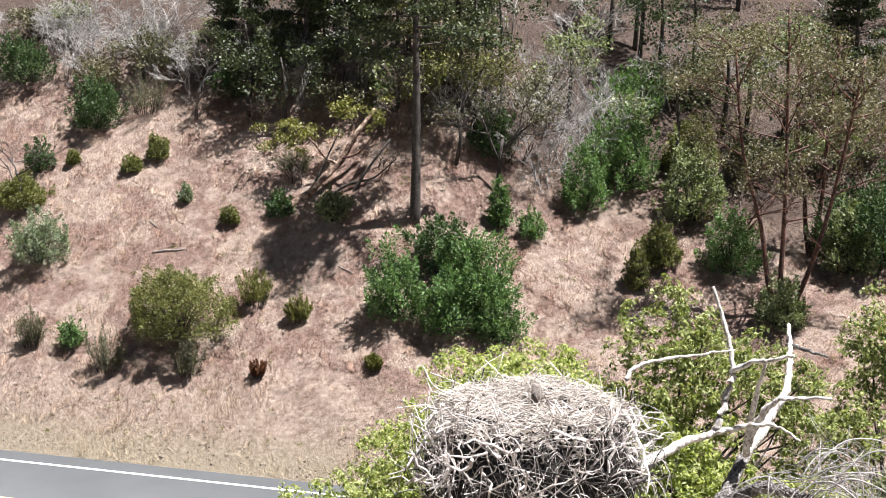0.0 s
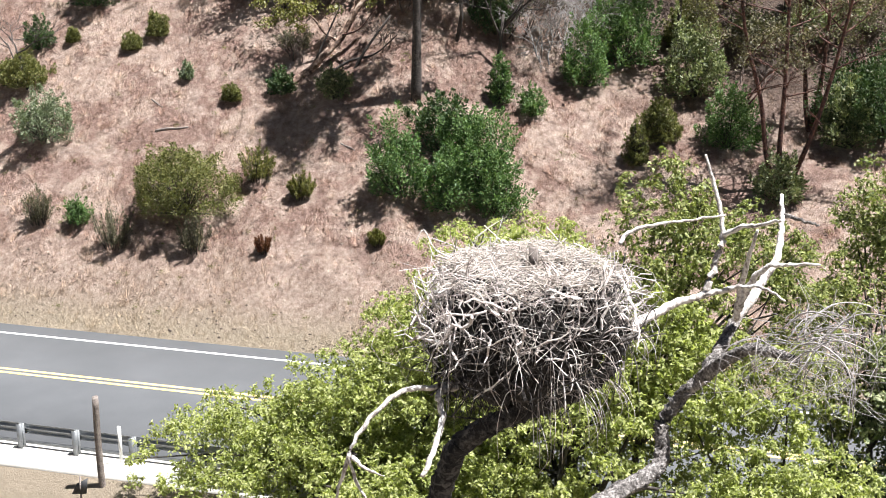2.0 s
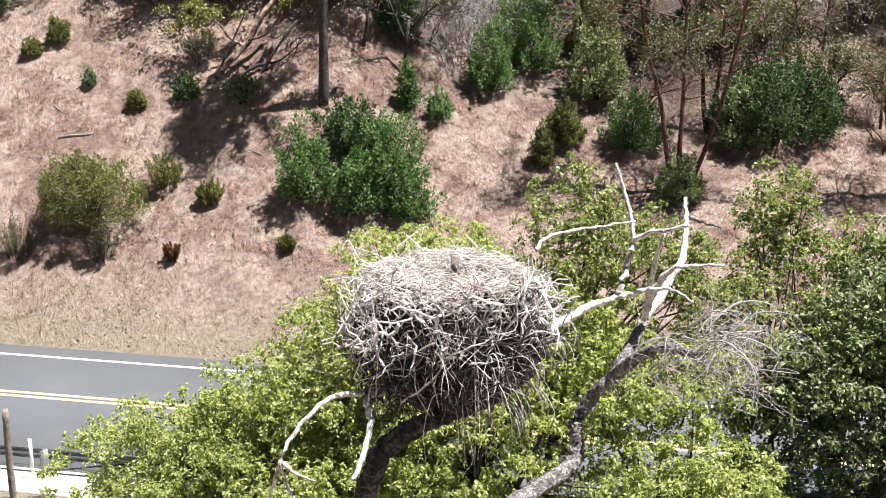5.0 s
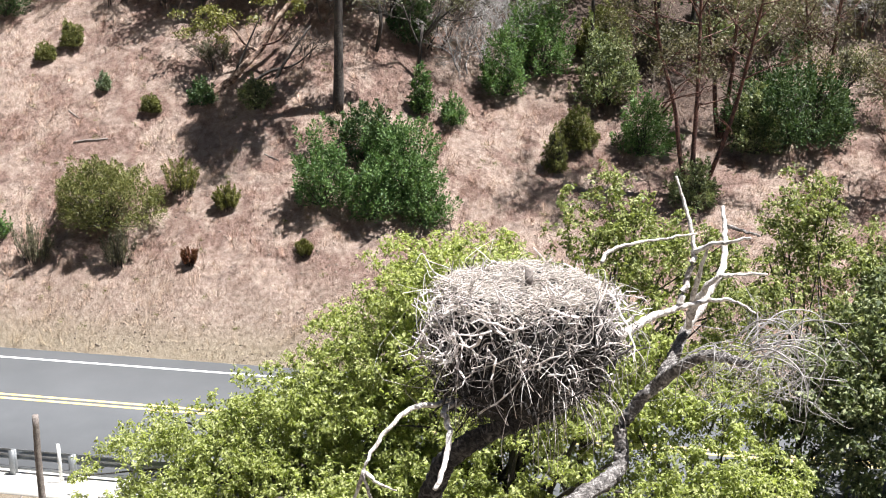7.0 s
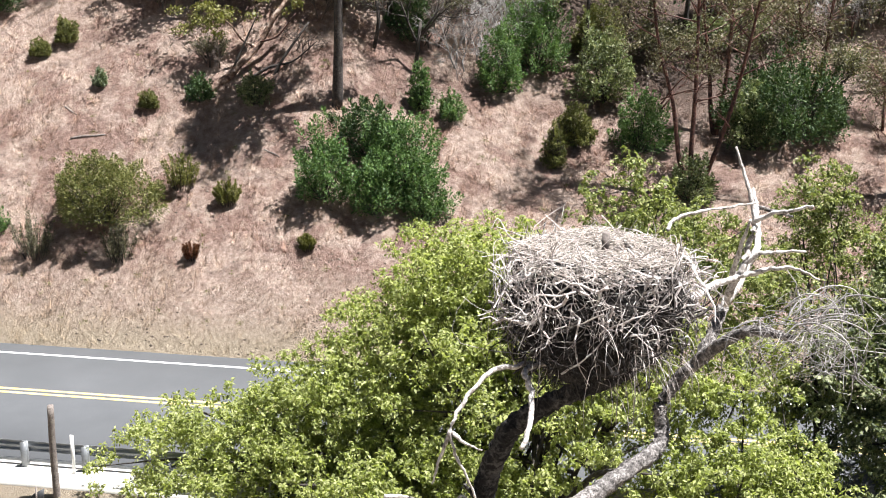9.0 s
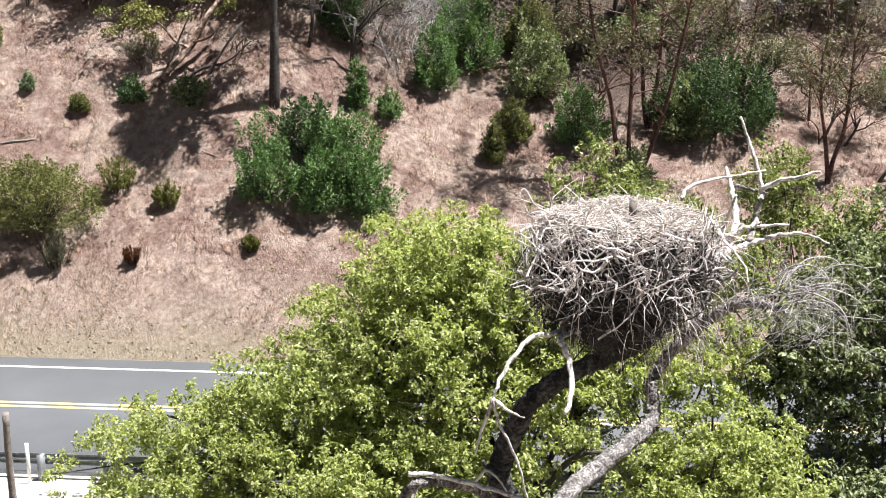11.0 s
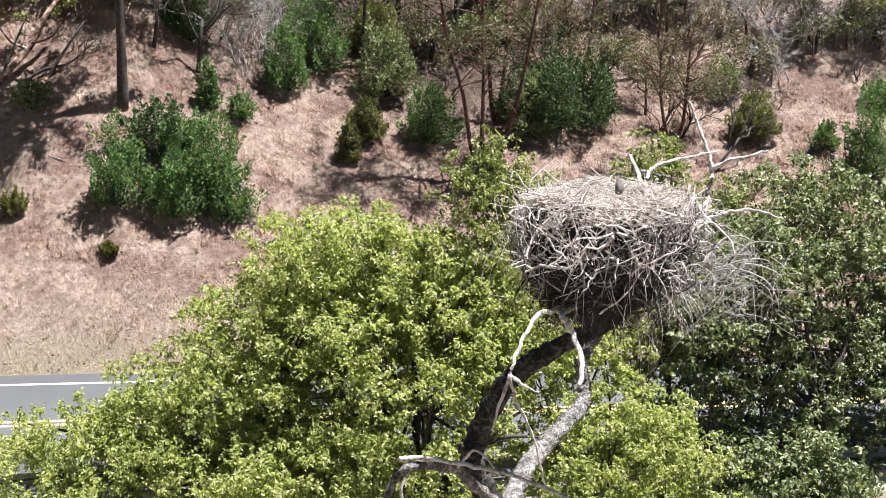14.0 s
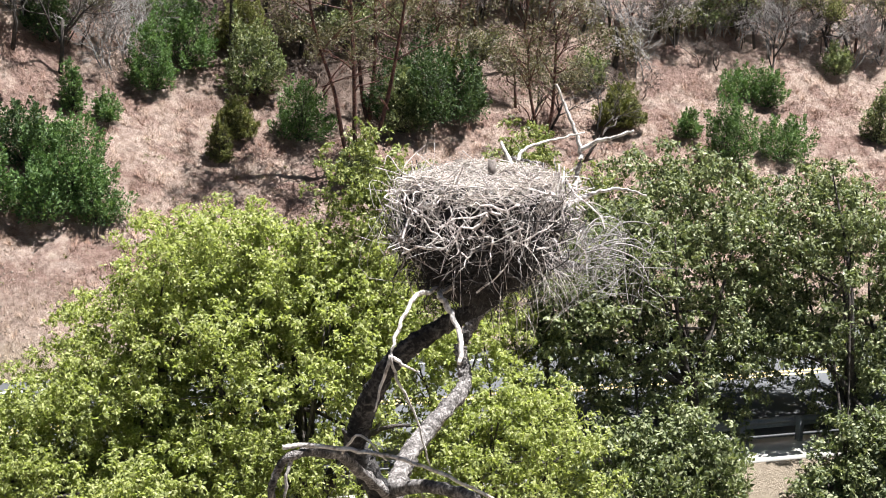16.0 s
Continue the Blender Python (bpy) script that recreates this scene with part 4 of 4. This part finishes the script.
# ---- trees on the hillside ----
def twig_tree(b, base, h, lean, levels=4, spread=0.55, r=0.09, twig=0.010, kids=3):
    """Forking bare limbs."""
    def grow(p, d, ln, rr, lev):
        e = p + d * ln
        m = (p + e) / 2 + rng.normal(size=3) * ln * 0.07
        b.tube([p, m, e] if lev > 1 else [p, e], rr, rr * 0.62, 5 if lev > 2 else 3, 0.0)
        if lev == 0:
            return
        for _ in range(kids if lev > 1 else kids + 1):
            nd = d + rng.normal(size=3) * spread
            nd[2] = nd[2] * 0.8 + 0.12
            nd /= np.linalg.norm(nd)
            s = p + d * ln * rng.uniform(0.55, 1.0)
            grow(s, nd, ln * rng.uniform(0.55, 0.85), max(rr * 0.55, twig), lev - 1)

    d = np.array([lean[0], lean[1], 1.0])
    grow(np.array(base) - np.array([0, 0, 0.2]), d / np.linalg.norm(d), h * 0.36, r, levels)


def bare_bush(x, y, h, mat="grey_twig", lean=(0, 0), label="leafless grey thicket on the upper slope", stems=4, spread=0.5):
    z = float(hill(x, y))
    t = thing("bare_bush", (x, y, z), label, "bare bush", "leafless thickets on the hill")
    b = Bag()
    for k in range(stems):
        twig_tree(b, (x + rng.normal() * 0.35, y + rng.normal() * 0.3, z), h * rng.uniform(0.7, 1.1), (lean[0] + rng.normal() * 0.3, lean[1] + rng.normal() * 0.3), 4, spread, 0.04, 0.010)
    b.link("twig_crown", MAT[mat], t)
    return t


def leaning_tree(x, y, h, lean, mat, label, r=0.1, leaf=None, n=0):
    z = float(hill(x, y))
    t = thing("slender_tree", (x, y, z), label, "tree")
    b = Bag()
    twig_tree(b, (x, y, z), h, lean, 4, 0.42, r, 0.012)
    b.link("trunk", MAT[mat], t)
    if leaf:
        pts = np.concatenate(b.v)
        hi = pts[pts[:, 2] > z + h * 0.45]
        cs = hi[rng.integers(0, len(hi), n)] + rng.normal(size=(n, 3)) * 0.22
        v, f = leaf_cloud(cs, 0.12, 0.5, 0.4)
        link_mesh("crown", v, f, MAT[leaf], t)
    return t


# tall dark conifer
def conifer(x, y, h, r, label, low=0.42, crown_r=2.6):
    z = float(hill(x, y))
    t = thing("conifer_tree", (x, y, z), label, "conifer")
    b = Bag()
    b.tube(spline([(x, y, z - 0.4), (x + 0.12, y, z + h * 0.3), (x + 0.05, y + 0.1, z + h * 0.65), (x + 0.2, y, z + h)], 6), r, 0.05, 9, 0.08)
    b.link("trunk", MAT["bark"], t)
    cl = []
    for k in range(36):
        q = low + (1 - low) * (k + rng.uniform(0, 1)) / 36
        a = rng.uniform(0, 6.283)
        ln = crown_r * (1.08 - q) / (1.08 - low) * rng.uniform(0.7, 1.1) + 0.4
        p = np.array([x + 0.1, y, z + h * q])
        e = p + np.array([math.cos(a) * ln, math.sin(a) * ln, rng.uniform(-0.35, 0.35)])
        bb = Bag()
        bb.tube(spline([p, (p + e) / 2 + np.array([0, 0, 0.15]), e], 3), 0.045, 0.012, 5)
        bb.link("limb", MAT["bark"], t)
        for s in (0.5, 0.75, 1.0):
            c = p + (e - p) * s
            cl.append((*c, 0.52, 0.52, 0.30))
    v, f = leaf_cloud(clump_points(cl, 190, 0.8), 0.20, 0.40, 0.3)
    link_mesh("crown", v, f, MAT["leaf_pine"], t)
    return t


conifer(-13.9, 11.7, 15.5, 0.24, "tall dark conifer with a bare lower trunk", 0.46, 3.0)
conifer(-19.6, 18.0, 11.0, 0.18, "dark conifer among the trees on the slope", 0.22, 2.2)
conifer(-21.7, 18.7, 10.0, 0.16, "dark conifer among the trees on the slope", 0.15, 2.3)
conifer(-16.0, 20.2, 11.5, 0.18, "dark conifer among the trees on the slope", 0.2, 2.2)
conifer(-25.0, 19.3, 8.0, 0.14, "dark conifer among the trees on the slope", 0.15, 1.9)
conifer(4.5, 24.2, 9.0, 0.16, "dark conifer among the trees on the slope", 0.2, 2.0)

# fallen leaning tree with live foliage
fz = float(hill(-19.4, 12.3))
fallen = thing("fallen_tree", (-19.4, 12.3, fz), "leaning half-fallen tree with peeling pale bark and some leaves", "fallen tree")
for pts, r0, r1, bark in (
    ([(-19.9, 12.2, fz - 0.1), (-19.3, 12.6, fz + 0.35), (-18.6, 12.9, fz + 1.1), (-17.9, 13.6, fz + 2.0), (-17.3, 13.9, fz + 3.1), (-16.6, 14.5, fz + 4.2)], 0.20, 0.10, "peeling"),
    ([(-18.1, 13.3, fz + 1.8), (-18.7, 13.4, fz + 2.1), (-19.2, 13.2, fz + 2.8), (-19.9, 13.2, fz + 3.1)], 0.07, 0.02, "peeling"),
    ([(-17.8, 12.5, fz - 0.2), (-17.2, 13.0, fz + 0.5), (-16.6, 13.2, fz + 1.5), (-15.7, 13.9, fz + 2.9)], 0.11, 0.04, "bark"),
    ([(-18.6, 12.8, fz + 0.1), (-17.4, 13.0, fz + 0.9), (-16.3, 13.3, fz + 1.2), (-15.2, 13.3, fz + 2.1)], 0.08, 0.02, "bark"),
    ([(-18.9, 12.7, fz + 0.9), (-18.3, 13.2, fz + 2.4), (-17.9, 13.4, fz + 3.3)], 0.06, 0.02, "bark"),
    ([(-17.9, 13.5, fz + 2.0), (-17.0, 13.3, fz + 2.3), (-16.2, 13.5, fz + 3.3)], 0.05, 0.02, "red_bark"),
):
    b = Bag()
    b.tube(spline(pts, 6), r0, r1, 9, 0.22)
    b.link("limb", MAT[bark], fallen)
cl = [(-20.1 + rng.normal() * 0.8, 13.1 + rng.normal() * 0.4, fz + 3.0 + rng.normal() * 0.35, 0.45, 0.45, 0.26) for _ in range(18)]
cl += [(-17.3 + rng.normal() * 0.8, 14.3 + rng.normal() * 0.4, fz + 4.0 + rng.normal() * 0.4, 0.36, 0.36, 0.24) for _ in range(16)]
v, f = leaf_cloud(clump_points(cl, 170, 0.7), 0.16, 0.5)
link_mesh("crown", v, f, MAT["leaf_yel"], fallen)

for x, y, h in ((-16.4, 13.9, 2.0), (-20.6, 13.6, 1.8)):
    bare_bush(x, y, h, "brown_twig", label="tangled dead branches round a fallen tree")

# red-barked madrones with thin crowns
def madrone(x, y, h, stems, label, leafy=2600, wide=2.2):
    z = float(hill(x, y))
    t = thing("madrone_tree", (x, y, z), label, "tree", "red-barked trees")
    tips = []
    for dx, dy, top in stems:
        b = Bag()
        p = [(x, y, z - 0.3), (x + dx * 0.24 + rng.normal() * 0.06, y + dy * 0.2, z + top * 0.14), (x + dx * 0.48 + rng.normal() * 0.12, y + dy * 0.4, z + top * 0.36), (x + dx * 0.74 + rng.normal() * 0.15, y + dy * 0.8, z + top * 0.62), (x + dx, y + dy, z + top)]
        b.tube(spline(p, 5), 0.125, 0.045, 8, 0.07)
        e = np.array(p[-2])
        for k in range(15):
            q = e + (np.array(p[-1]) - e) * rng.uniform(-0.9, 1)
            a = rng.uniform(0, 6.283)
            s = q + np.array([math.cos(a) * wide * rng.uniform(0.3, 0.8), math.sin(a) * wide * 0.6, rng.uniform(0.5, 1.8)])
            b.tube(spline([q, (q + s) / 2 + rng.normal(size=3) * 0.15, s], 4), 0.04, 0.012, 5)
            tips.append(s)
            for m in range(4):
                u = s + rng.normal(size=3) * np.array([0.6, 0.5, 0.5])
                b.tube([(q + s) / 2, (s + u) / 2, u], 0.014, 0.005, 3)
                tips.append(u)
        b.link("trunk", MAT["red_bark"], t)
    tips = np.array(tips)
    tips = tips[tips[:, 2] > z + h * 0.40]
    c = tips[rng.integers(0, len(tips), leafy)] + rng.normal(size=(leafy, 3)) * 0.20
    v, f = leaf_cloud(c, 0.12, 0.45)
    link_mesh("crown", v, f, MAT["leaf_madrone"], t)
    return t


madrone(1.6, 11.9, 13, [(-2.3, 0.3, 11.0), (-0.3, 0.6, 12.5), (2.6, 0.2, 10.5)], "multi-stemmed red-barked tree with a thin brownish crown", 16000, 3.2)
madrone(2.7, 16.5, 10, [(-0.9, 0.3, 8.5), (0.8, 0.3, 9.5)], "red-barked tree with a thin brownish crown", 3800, 2.6)
madrone(10.2, 12.8, 7.5, [(-0.6, 0.3, 5.8), (0.7, 0.2, 6.4)], "red-barked tree with a thin brownish crown", 4200, 2.0)
madrone(7.1, 19.0, 8.5, [(-1.0, 0.3, 6.6), (1.2, 0.2, 7.4)], "red-barked tree with a thin brownish crown", 4000, 2.6)
madrone(11.8, 20.2, 7, [(-0.6, 0.3, 5.6), (1.0, 0.2, 6.0)], "red-barked tree with a thin brownish crown", 4000, 2.4)
leaning_tree(12.2, 12.7, 6.0, (0.75, 0.2), "bark", "bare leaning tree with dark thin branches", 0.09)
leaning_tree(10.6, 16.3, 5.0, (0.45, 0.1), "bark", "slender leaning tree with sparse leaves", 0.09, "leaf_madrone", 1500)
leaning_tree(11.4, 15.6, 4.6, (0.5, 0.1), "bark", "slender leaning tree with sparse leaves", 0.08, "leaf_madrone", 1200)
leaning_tree(-13.0, 15.2, 7.5, (0.05, 0.0), "bark", "slender dark-trunked tree with sparse leaves", 0.11, "leaf_olive", 3600)
leaning_tree(-11.1, 15.1, 7.0, (0.12, 0.0), "bark", "slender dark-trunked tree with sparse leaves", 0.11, "leaf_dry", 1800)
leaning_tree(-33.0, 11.3, 5.6, (-0.2, 0.0), "bark", "thin bare dark tree", 0.08)
leaning_tree(24.5, 18.9, 4.5, (0.2, 0.1), "bark", "bare dark tree on the upper slope", 0.08)
leaning_tree(30.2, 21.0, 5.0, (-0.2, 0.1), "bark", "bare dark tree on the upper slope", 0.09)

# leafless grey thickets along the top of the view
for x, y, h in ((-9.4, 18.7, 5.4), (-8.3, 17.4, 5.6), (-7.3, 18.9, 5.8), (-7.7, 21.1, 5.2), (-22.0, 17.2, 4.6), (-19.4, 18.6, 5.0), (-10.9, 21.4, 4.7), (-32.9, 17.4, 4.3), (-30.2, 18.7, 4.5), (-27.4, 17.8, 3.9), (-24.9, 21.1, 5.0), (-35.2, 18.6, 4.5), (-36.9, 21.5, 5.1),
                (-31.3, 22.3, 5.1), (-27.8, 22.9, 5.1), (-22.8, 23.2, 5.2), (-12.8, 24.2, 5.2), (-4.5, 24.7, 5.1), (-8.7, 25.8, 5.1), (17.6, 19.7, 4.4), (20.3, 21.9, 4.8), (24.0, 22.8, 4.8), (28.0, 24.0, 5.0), (15.5, 22.4, 4.8),
                (32.9, 23.2, 4.9), (9.9, 24.0, 5.0), (-0.1, 26.8, 5.1), (5.7, 27.9, 5.2), (-18.0, 25.7, 5.4), (35.3, 18.1, 4.2), (31.9, 27.2, 5.3), (19.6, 27.1, 5.2)):
    bare_bush(x, y, h)
for x, y, h in ((-23.3, 16.2, 2.7), (-26.4, 16.6, 2.5), (-15.5, 16.2, 2.5), (0.2, 19.1, 2.7), (16.1, 18.1, 2.7), (21.7, 20.3, 2.5)):
    bare_bush(x, y, h, "brown_twig", label="leafless brownish thicket on the slope")

# mixed woods that close the slope behind
def woodland_tree(x, y, hh, leaf_mat, wide=1.9, low=0.55):
    z = float(hill(x, y))
    t = thing("woodland_tree", (x, y, z), "dull dark green tree in the woods on the upper slope", "tree", "woods on the upper slope")
    b = Bag()
    b.tube(spline([(x, y, z - 0.3), (x + 0.2, y, z + hh * 0.5), (x, y, z + hh * 0.9)], 3), 0.16, 0.04, 6)
    b.link("trunk", MAT["bark"], t)
    v, f = leaf_cloud(clump_points(crown_clumps(x, y, z + hh * low, wide, wide, hh * 0.42, 34, 0.52), 68, 0.7), 0.165, 0.55)
    link_mesh("crown", v, f, MAT[leaf_mat], t)


for k in range(14):  # dark stand above the clearing
    woodland_tree(-24.0 + 12.0 * ((k * 0.618) % 1.0), 16.8 + 6 * ((k * 0.381) % 1.0), 5 + 3.5 * ((k * 0.23) % 1.0), ("leaf_pine", "leaf_olive", "leaf_dry", "leaf_dark")[k % 4])
for x, y, hh in ((-3.6, 19.6, 6.0), (-18.6, 17.4, 5.0), (-13.6, 17.6, 7.0), (-11.9, 18.9, 6.5), (-21.8, 15.9, 4.0)):  # trees that shade the upper clearing
    woodland_tree(x, y, hh, "leaf_pine", 1.9, 0.66)
for k in range(9):
    woodland_tree(-9.0 + 12 * ((k * 0.618) % 1.0), 21.5 + 7 * ((k * 0.381) % 1.0), 5 + 3 * ((k * 0.23) % 1.0), ("leaf_dark", "leaf_pine", "leaf_bayd")[k % 3])
for k in range(30):  # far edge of the view
    x = -48 + 92 * ((k * 0.618) % 1.0)
    y = (24.0 if x < -5 else 30.0) + 9 * ((k * 0.381) % 1.0)
    if k % 3 == 0:
        bare_bush(x, y, 5.2, stems=4)
    else:
        woodland_tree(x, y, 5 + 3 * ((k * 0.23) % 1.0), ("leaf_dark", "leaf_madrone", "leaf_pine" if x < 8 else "leaf_dry")[k % 3])
for k in range(34):  # leafless belt along the upper edge of the clearing
    x = -42 + 33 * ((k * 0.618 + 0.1) % 1.0)
    bare_bush(x, 16.6 + 5.5 * ((k * 0.377) % 1.0), 2.6 + 1.8 * ((k * 0.29) % 1.0), "grey_twig" if k % 3 else "brown_twig")
for k in range(46):
    x = 4 + 32 * ((k * 0.618 + 0.1) % 1.0)
    bare_bush(x, 16.5 + 0.1 * x + 10 * ((k * 0.377) % 1.0), 2.8 + 1.8 * ((k * 0.29) % 1.0), "grey_twig" if k % 3 else "brown_twig")
for k in range(22):  # thin brownish trees on the open side of the slope
    x = 4.5 + 29 * ((k * 0.618 + 0.2) % 1.0)
    leaning_tree(x, 16.8 + 0.09 * x + 6.5 * ((k * 0.377) % 1.0), 4.0 + 2.2 * ((k * 0.29) % 1.0), (0.35 * math.sin(k * 2.1), 0.1), "red_bark" if k % 3 == 0 else "bark",
                 "thin-crowned brownish tree on the upper slope", 0.09, ("leaf_madrone", "leaf_dry", "leaf_olive")[k % 3], 1500)
for k in range(30):  # undergrowth
    x = -40 + 70 * ((k * 0.618 + 0.3) % 1.0)
    woodland_tree(x, (16.8 if x < -5 else 20.5) + 6 * ((k * 0.471) % 1.0), 2.0 + 1.2 * ((k * 0.37) % 1.0), ("leaf_dry", "leaf_dark", "leaf_madrone")[k % 3], 1.3, 0.4)

# ---- dry grass ----
def blades(name, label, x, y, ln, wide, count, flat):
    """Tufts of bent grass blades at the places given."""
    n = len(x)
    lie = rng.uniform(0, 6.283, n)
    vs = []
    for blade in range(count):
        a = rng.uniform(0, 6.283, n)
        out = rng.uniform(0.2, 0.9, n) * ln
        dx, dy = np.cos(a) * out + np.cos(lie) * ln * 0.35, np.sin(a) * out + np.sin(lie) * ln * 0.35 - 0.05
        s = np.sqrt(rng.uniform(0, 1, n)) * ln * flat
        bx, by = x + np.cos(a) * s, y + np.sin(a) * s
        w = wide * rng.uniform(0.5, 1.2, n)
        z = hill(bx, by) - 0.02
        p0 = np.stack([bx - np.sin(a) * w, by + np.cos(a) * w, z], -1)
        p1 = np.stack([bx + np.sin(a) * w, by - np.cos(a) * w, z], -1)
        p2 = np.stack([bx + dx, by + dy, hill(bx + dx, by + dy) + ln * rng.uniform(0.35, 0.9, n)], -1)
        vs.append(np.stack([p0, p1, p2], 1).reshape(-1, 3))
    v = np.concatenate(vs)
    g = link_mesh(name, v, np.arange(len(v)).reshape(-1, 3), MAT["dry_grass"])
    tagged(g, label, "grass", kind="stuff")


def grass():
    n = 30000
    x = rng.uniform(-42, 32, n)
    y = 1.3 + rng.uniform(0, 1, n) ** 1.1 * 20
    patch = np.sin(x * 0.8 + 2 * np.sin(y * 0.45)) * np.sin(y * 0.7 + x * 0.25) + rng.normal(size=n) * 0.5
    keep = patch > np.where(y < 4, -0.1, -0.3)
    x, y, patch = x[keep], y[keep], patch[keep]
    ln = rng.uniform(0.10, 0.26, len(x)) * np.where(y < 2.2, 1.5, 1.0) * (1 + 0.3 * np.clip(patch, 0, 1))
    blades("dry_grass", "sun-bleached dry grass over the slope", x, y, ln, 0.011, 7, 0.15)
    n = 4200
    x, y = rng.uniform(-41, 30, n), 2.2 + rng.uniform(0, 1, n) * 17
    patch = np.sin(x * 0.55 + 1.4 * np.sin(y * 0.6 + 1)) * np.sin(y * 0.9 - x * 0.3) + rng.normal(size=n) * 0.6
    x, y = x[patch > -0.1], y[patch > -0.1]
    blades("grass_tussocks", "shaggy tussocks of dry straw-coloured grass", x, y, rng.uniform(0.22, 0.42, len(x)), 0.013, 26, 0.45)


grass()

def clods():
    """Lumps of crumbling earth on the lower bank."""
    n = 5000
    x = rng.uniform(-40, 6, n)
    y = 1.4 + rng.uniform(0, 1, n) ** 1.3 * 7
    keep = np.sin(x * 0.9 + 1.0) + np.sin(y * 1.3 + x * 0.4) + rng.normal(size=n) > 0.0
    x, y = x[keep], y[keep]
    n = len(x)
    c = np.stack([x, y, hill(x, y)], -1)
    size = (0.02 + 0.06 * rng.uniform(0, 1, n) ** 2.5)[:, None]
    axes = np.array([(1, 0, 0), (0, 1, 0), (-1, 0, 0), (0, -1, 0), (0, 0, 0.8), (0, 0, -0.6)])
    v = (c[:, None] + axes[None] * size[:, None] * rng.uniform(0.6, 1.3, (n, 6, 1))).reshape(-1, 3)
    tri = np.array([(0, 1, 4), (1, 2, 4), (2, 3, 4), (3, 0, 4), (1, 0, 5), (2, 1, 5), (3, 2, 5), (0, 3, 5)])
    f = (np.arange(n)[:, None, None] * 6 + tri[None]).reshape(-1, 3)
    tagged(link_mesh("earth_clods", v, f, MAT["clod"]), "crumbling brown earth clods on the bank", "earth", kind="stuff")


def weeds():
    """Sparse dull green sprigs in the dry grass."""
    n = 170
    x, y = rng.uniform(-38, 4, n), 1.8 + rng.uniform(0, 1, n) * 12
    cl = [(a, c, float(hill(a, c)) + 0.07, r, r, 0.13) for a, c, r in zip(x, y, rng.uniform(0.10, 0.26, n))]
    v, f = leaf_cloud(clump_points(cl, 380, 0.9), 0.075, 0.3, 0.1)
    tagged(link_mesh("weeds", v, f, MAT["leaf_yel"]), "dull yellow-green weeds in dry grass", "weeds", kind="stuff")


clods()
weeds()

# fallen log and scattered dead sticks on the slope
for x, y, ln, a, r in ((-24.6, 9.6, 1.5, 0.25, 0.06), (-25.9, 10.8, 0.8, -0.4, 0.04), (-16.2, 9.3, 0.7, -0.2, 0.035)):
    z0 = float(hill(x, y))
    lg = thing("fallen_log", (x, y, z0), "small grey fallen log lying on dry grass", "log", "logs on the slope")
    b = Bag()
    pts = [(x + ln * s * math.cos(a), y + ln * s * math.sin(a)) for s in (-0.5, -0.15, 0.2, 0.5)]
    b.tube(spline([(px, py, float(hill(px, py)) + r * 0.6) for px, py in pts], 3), r, r * 0.6, 7, 0.12)
    b.link("log_body", MAT["weathered"], lg)
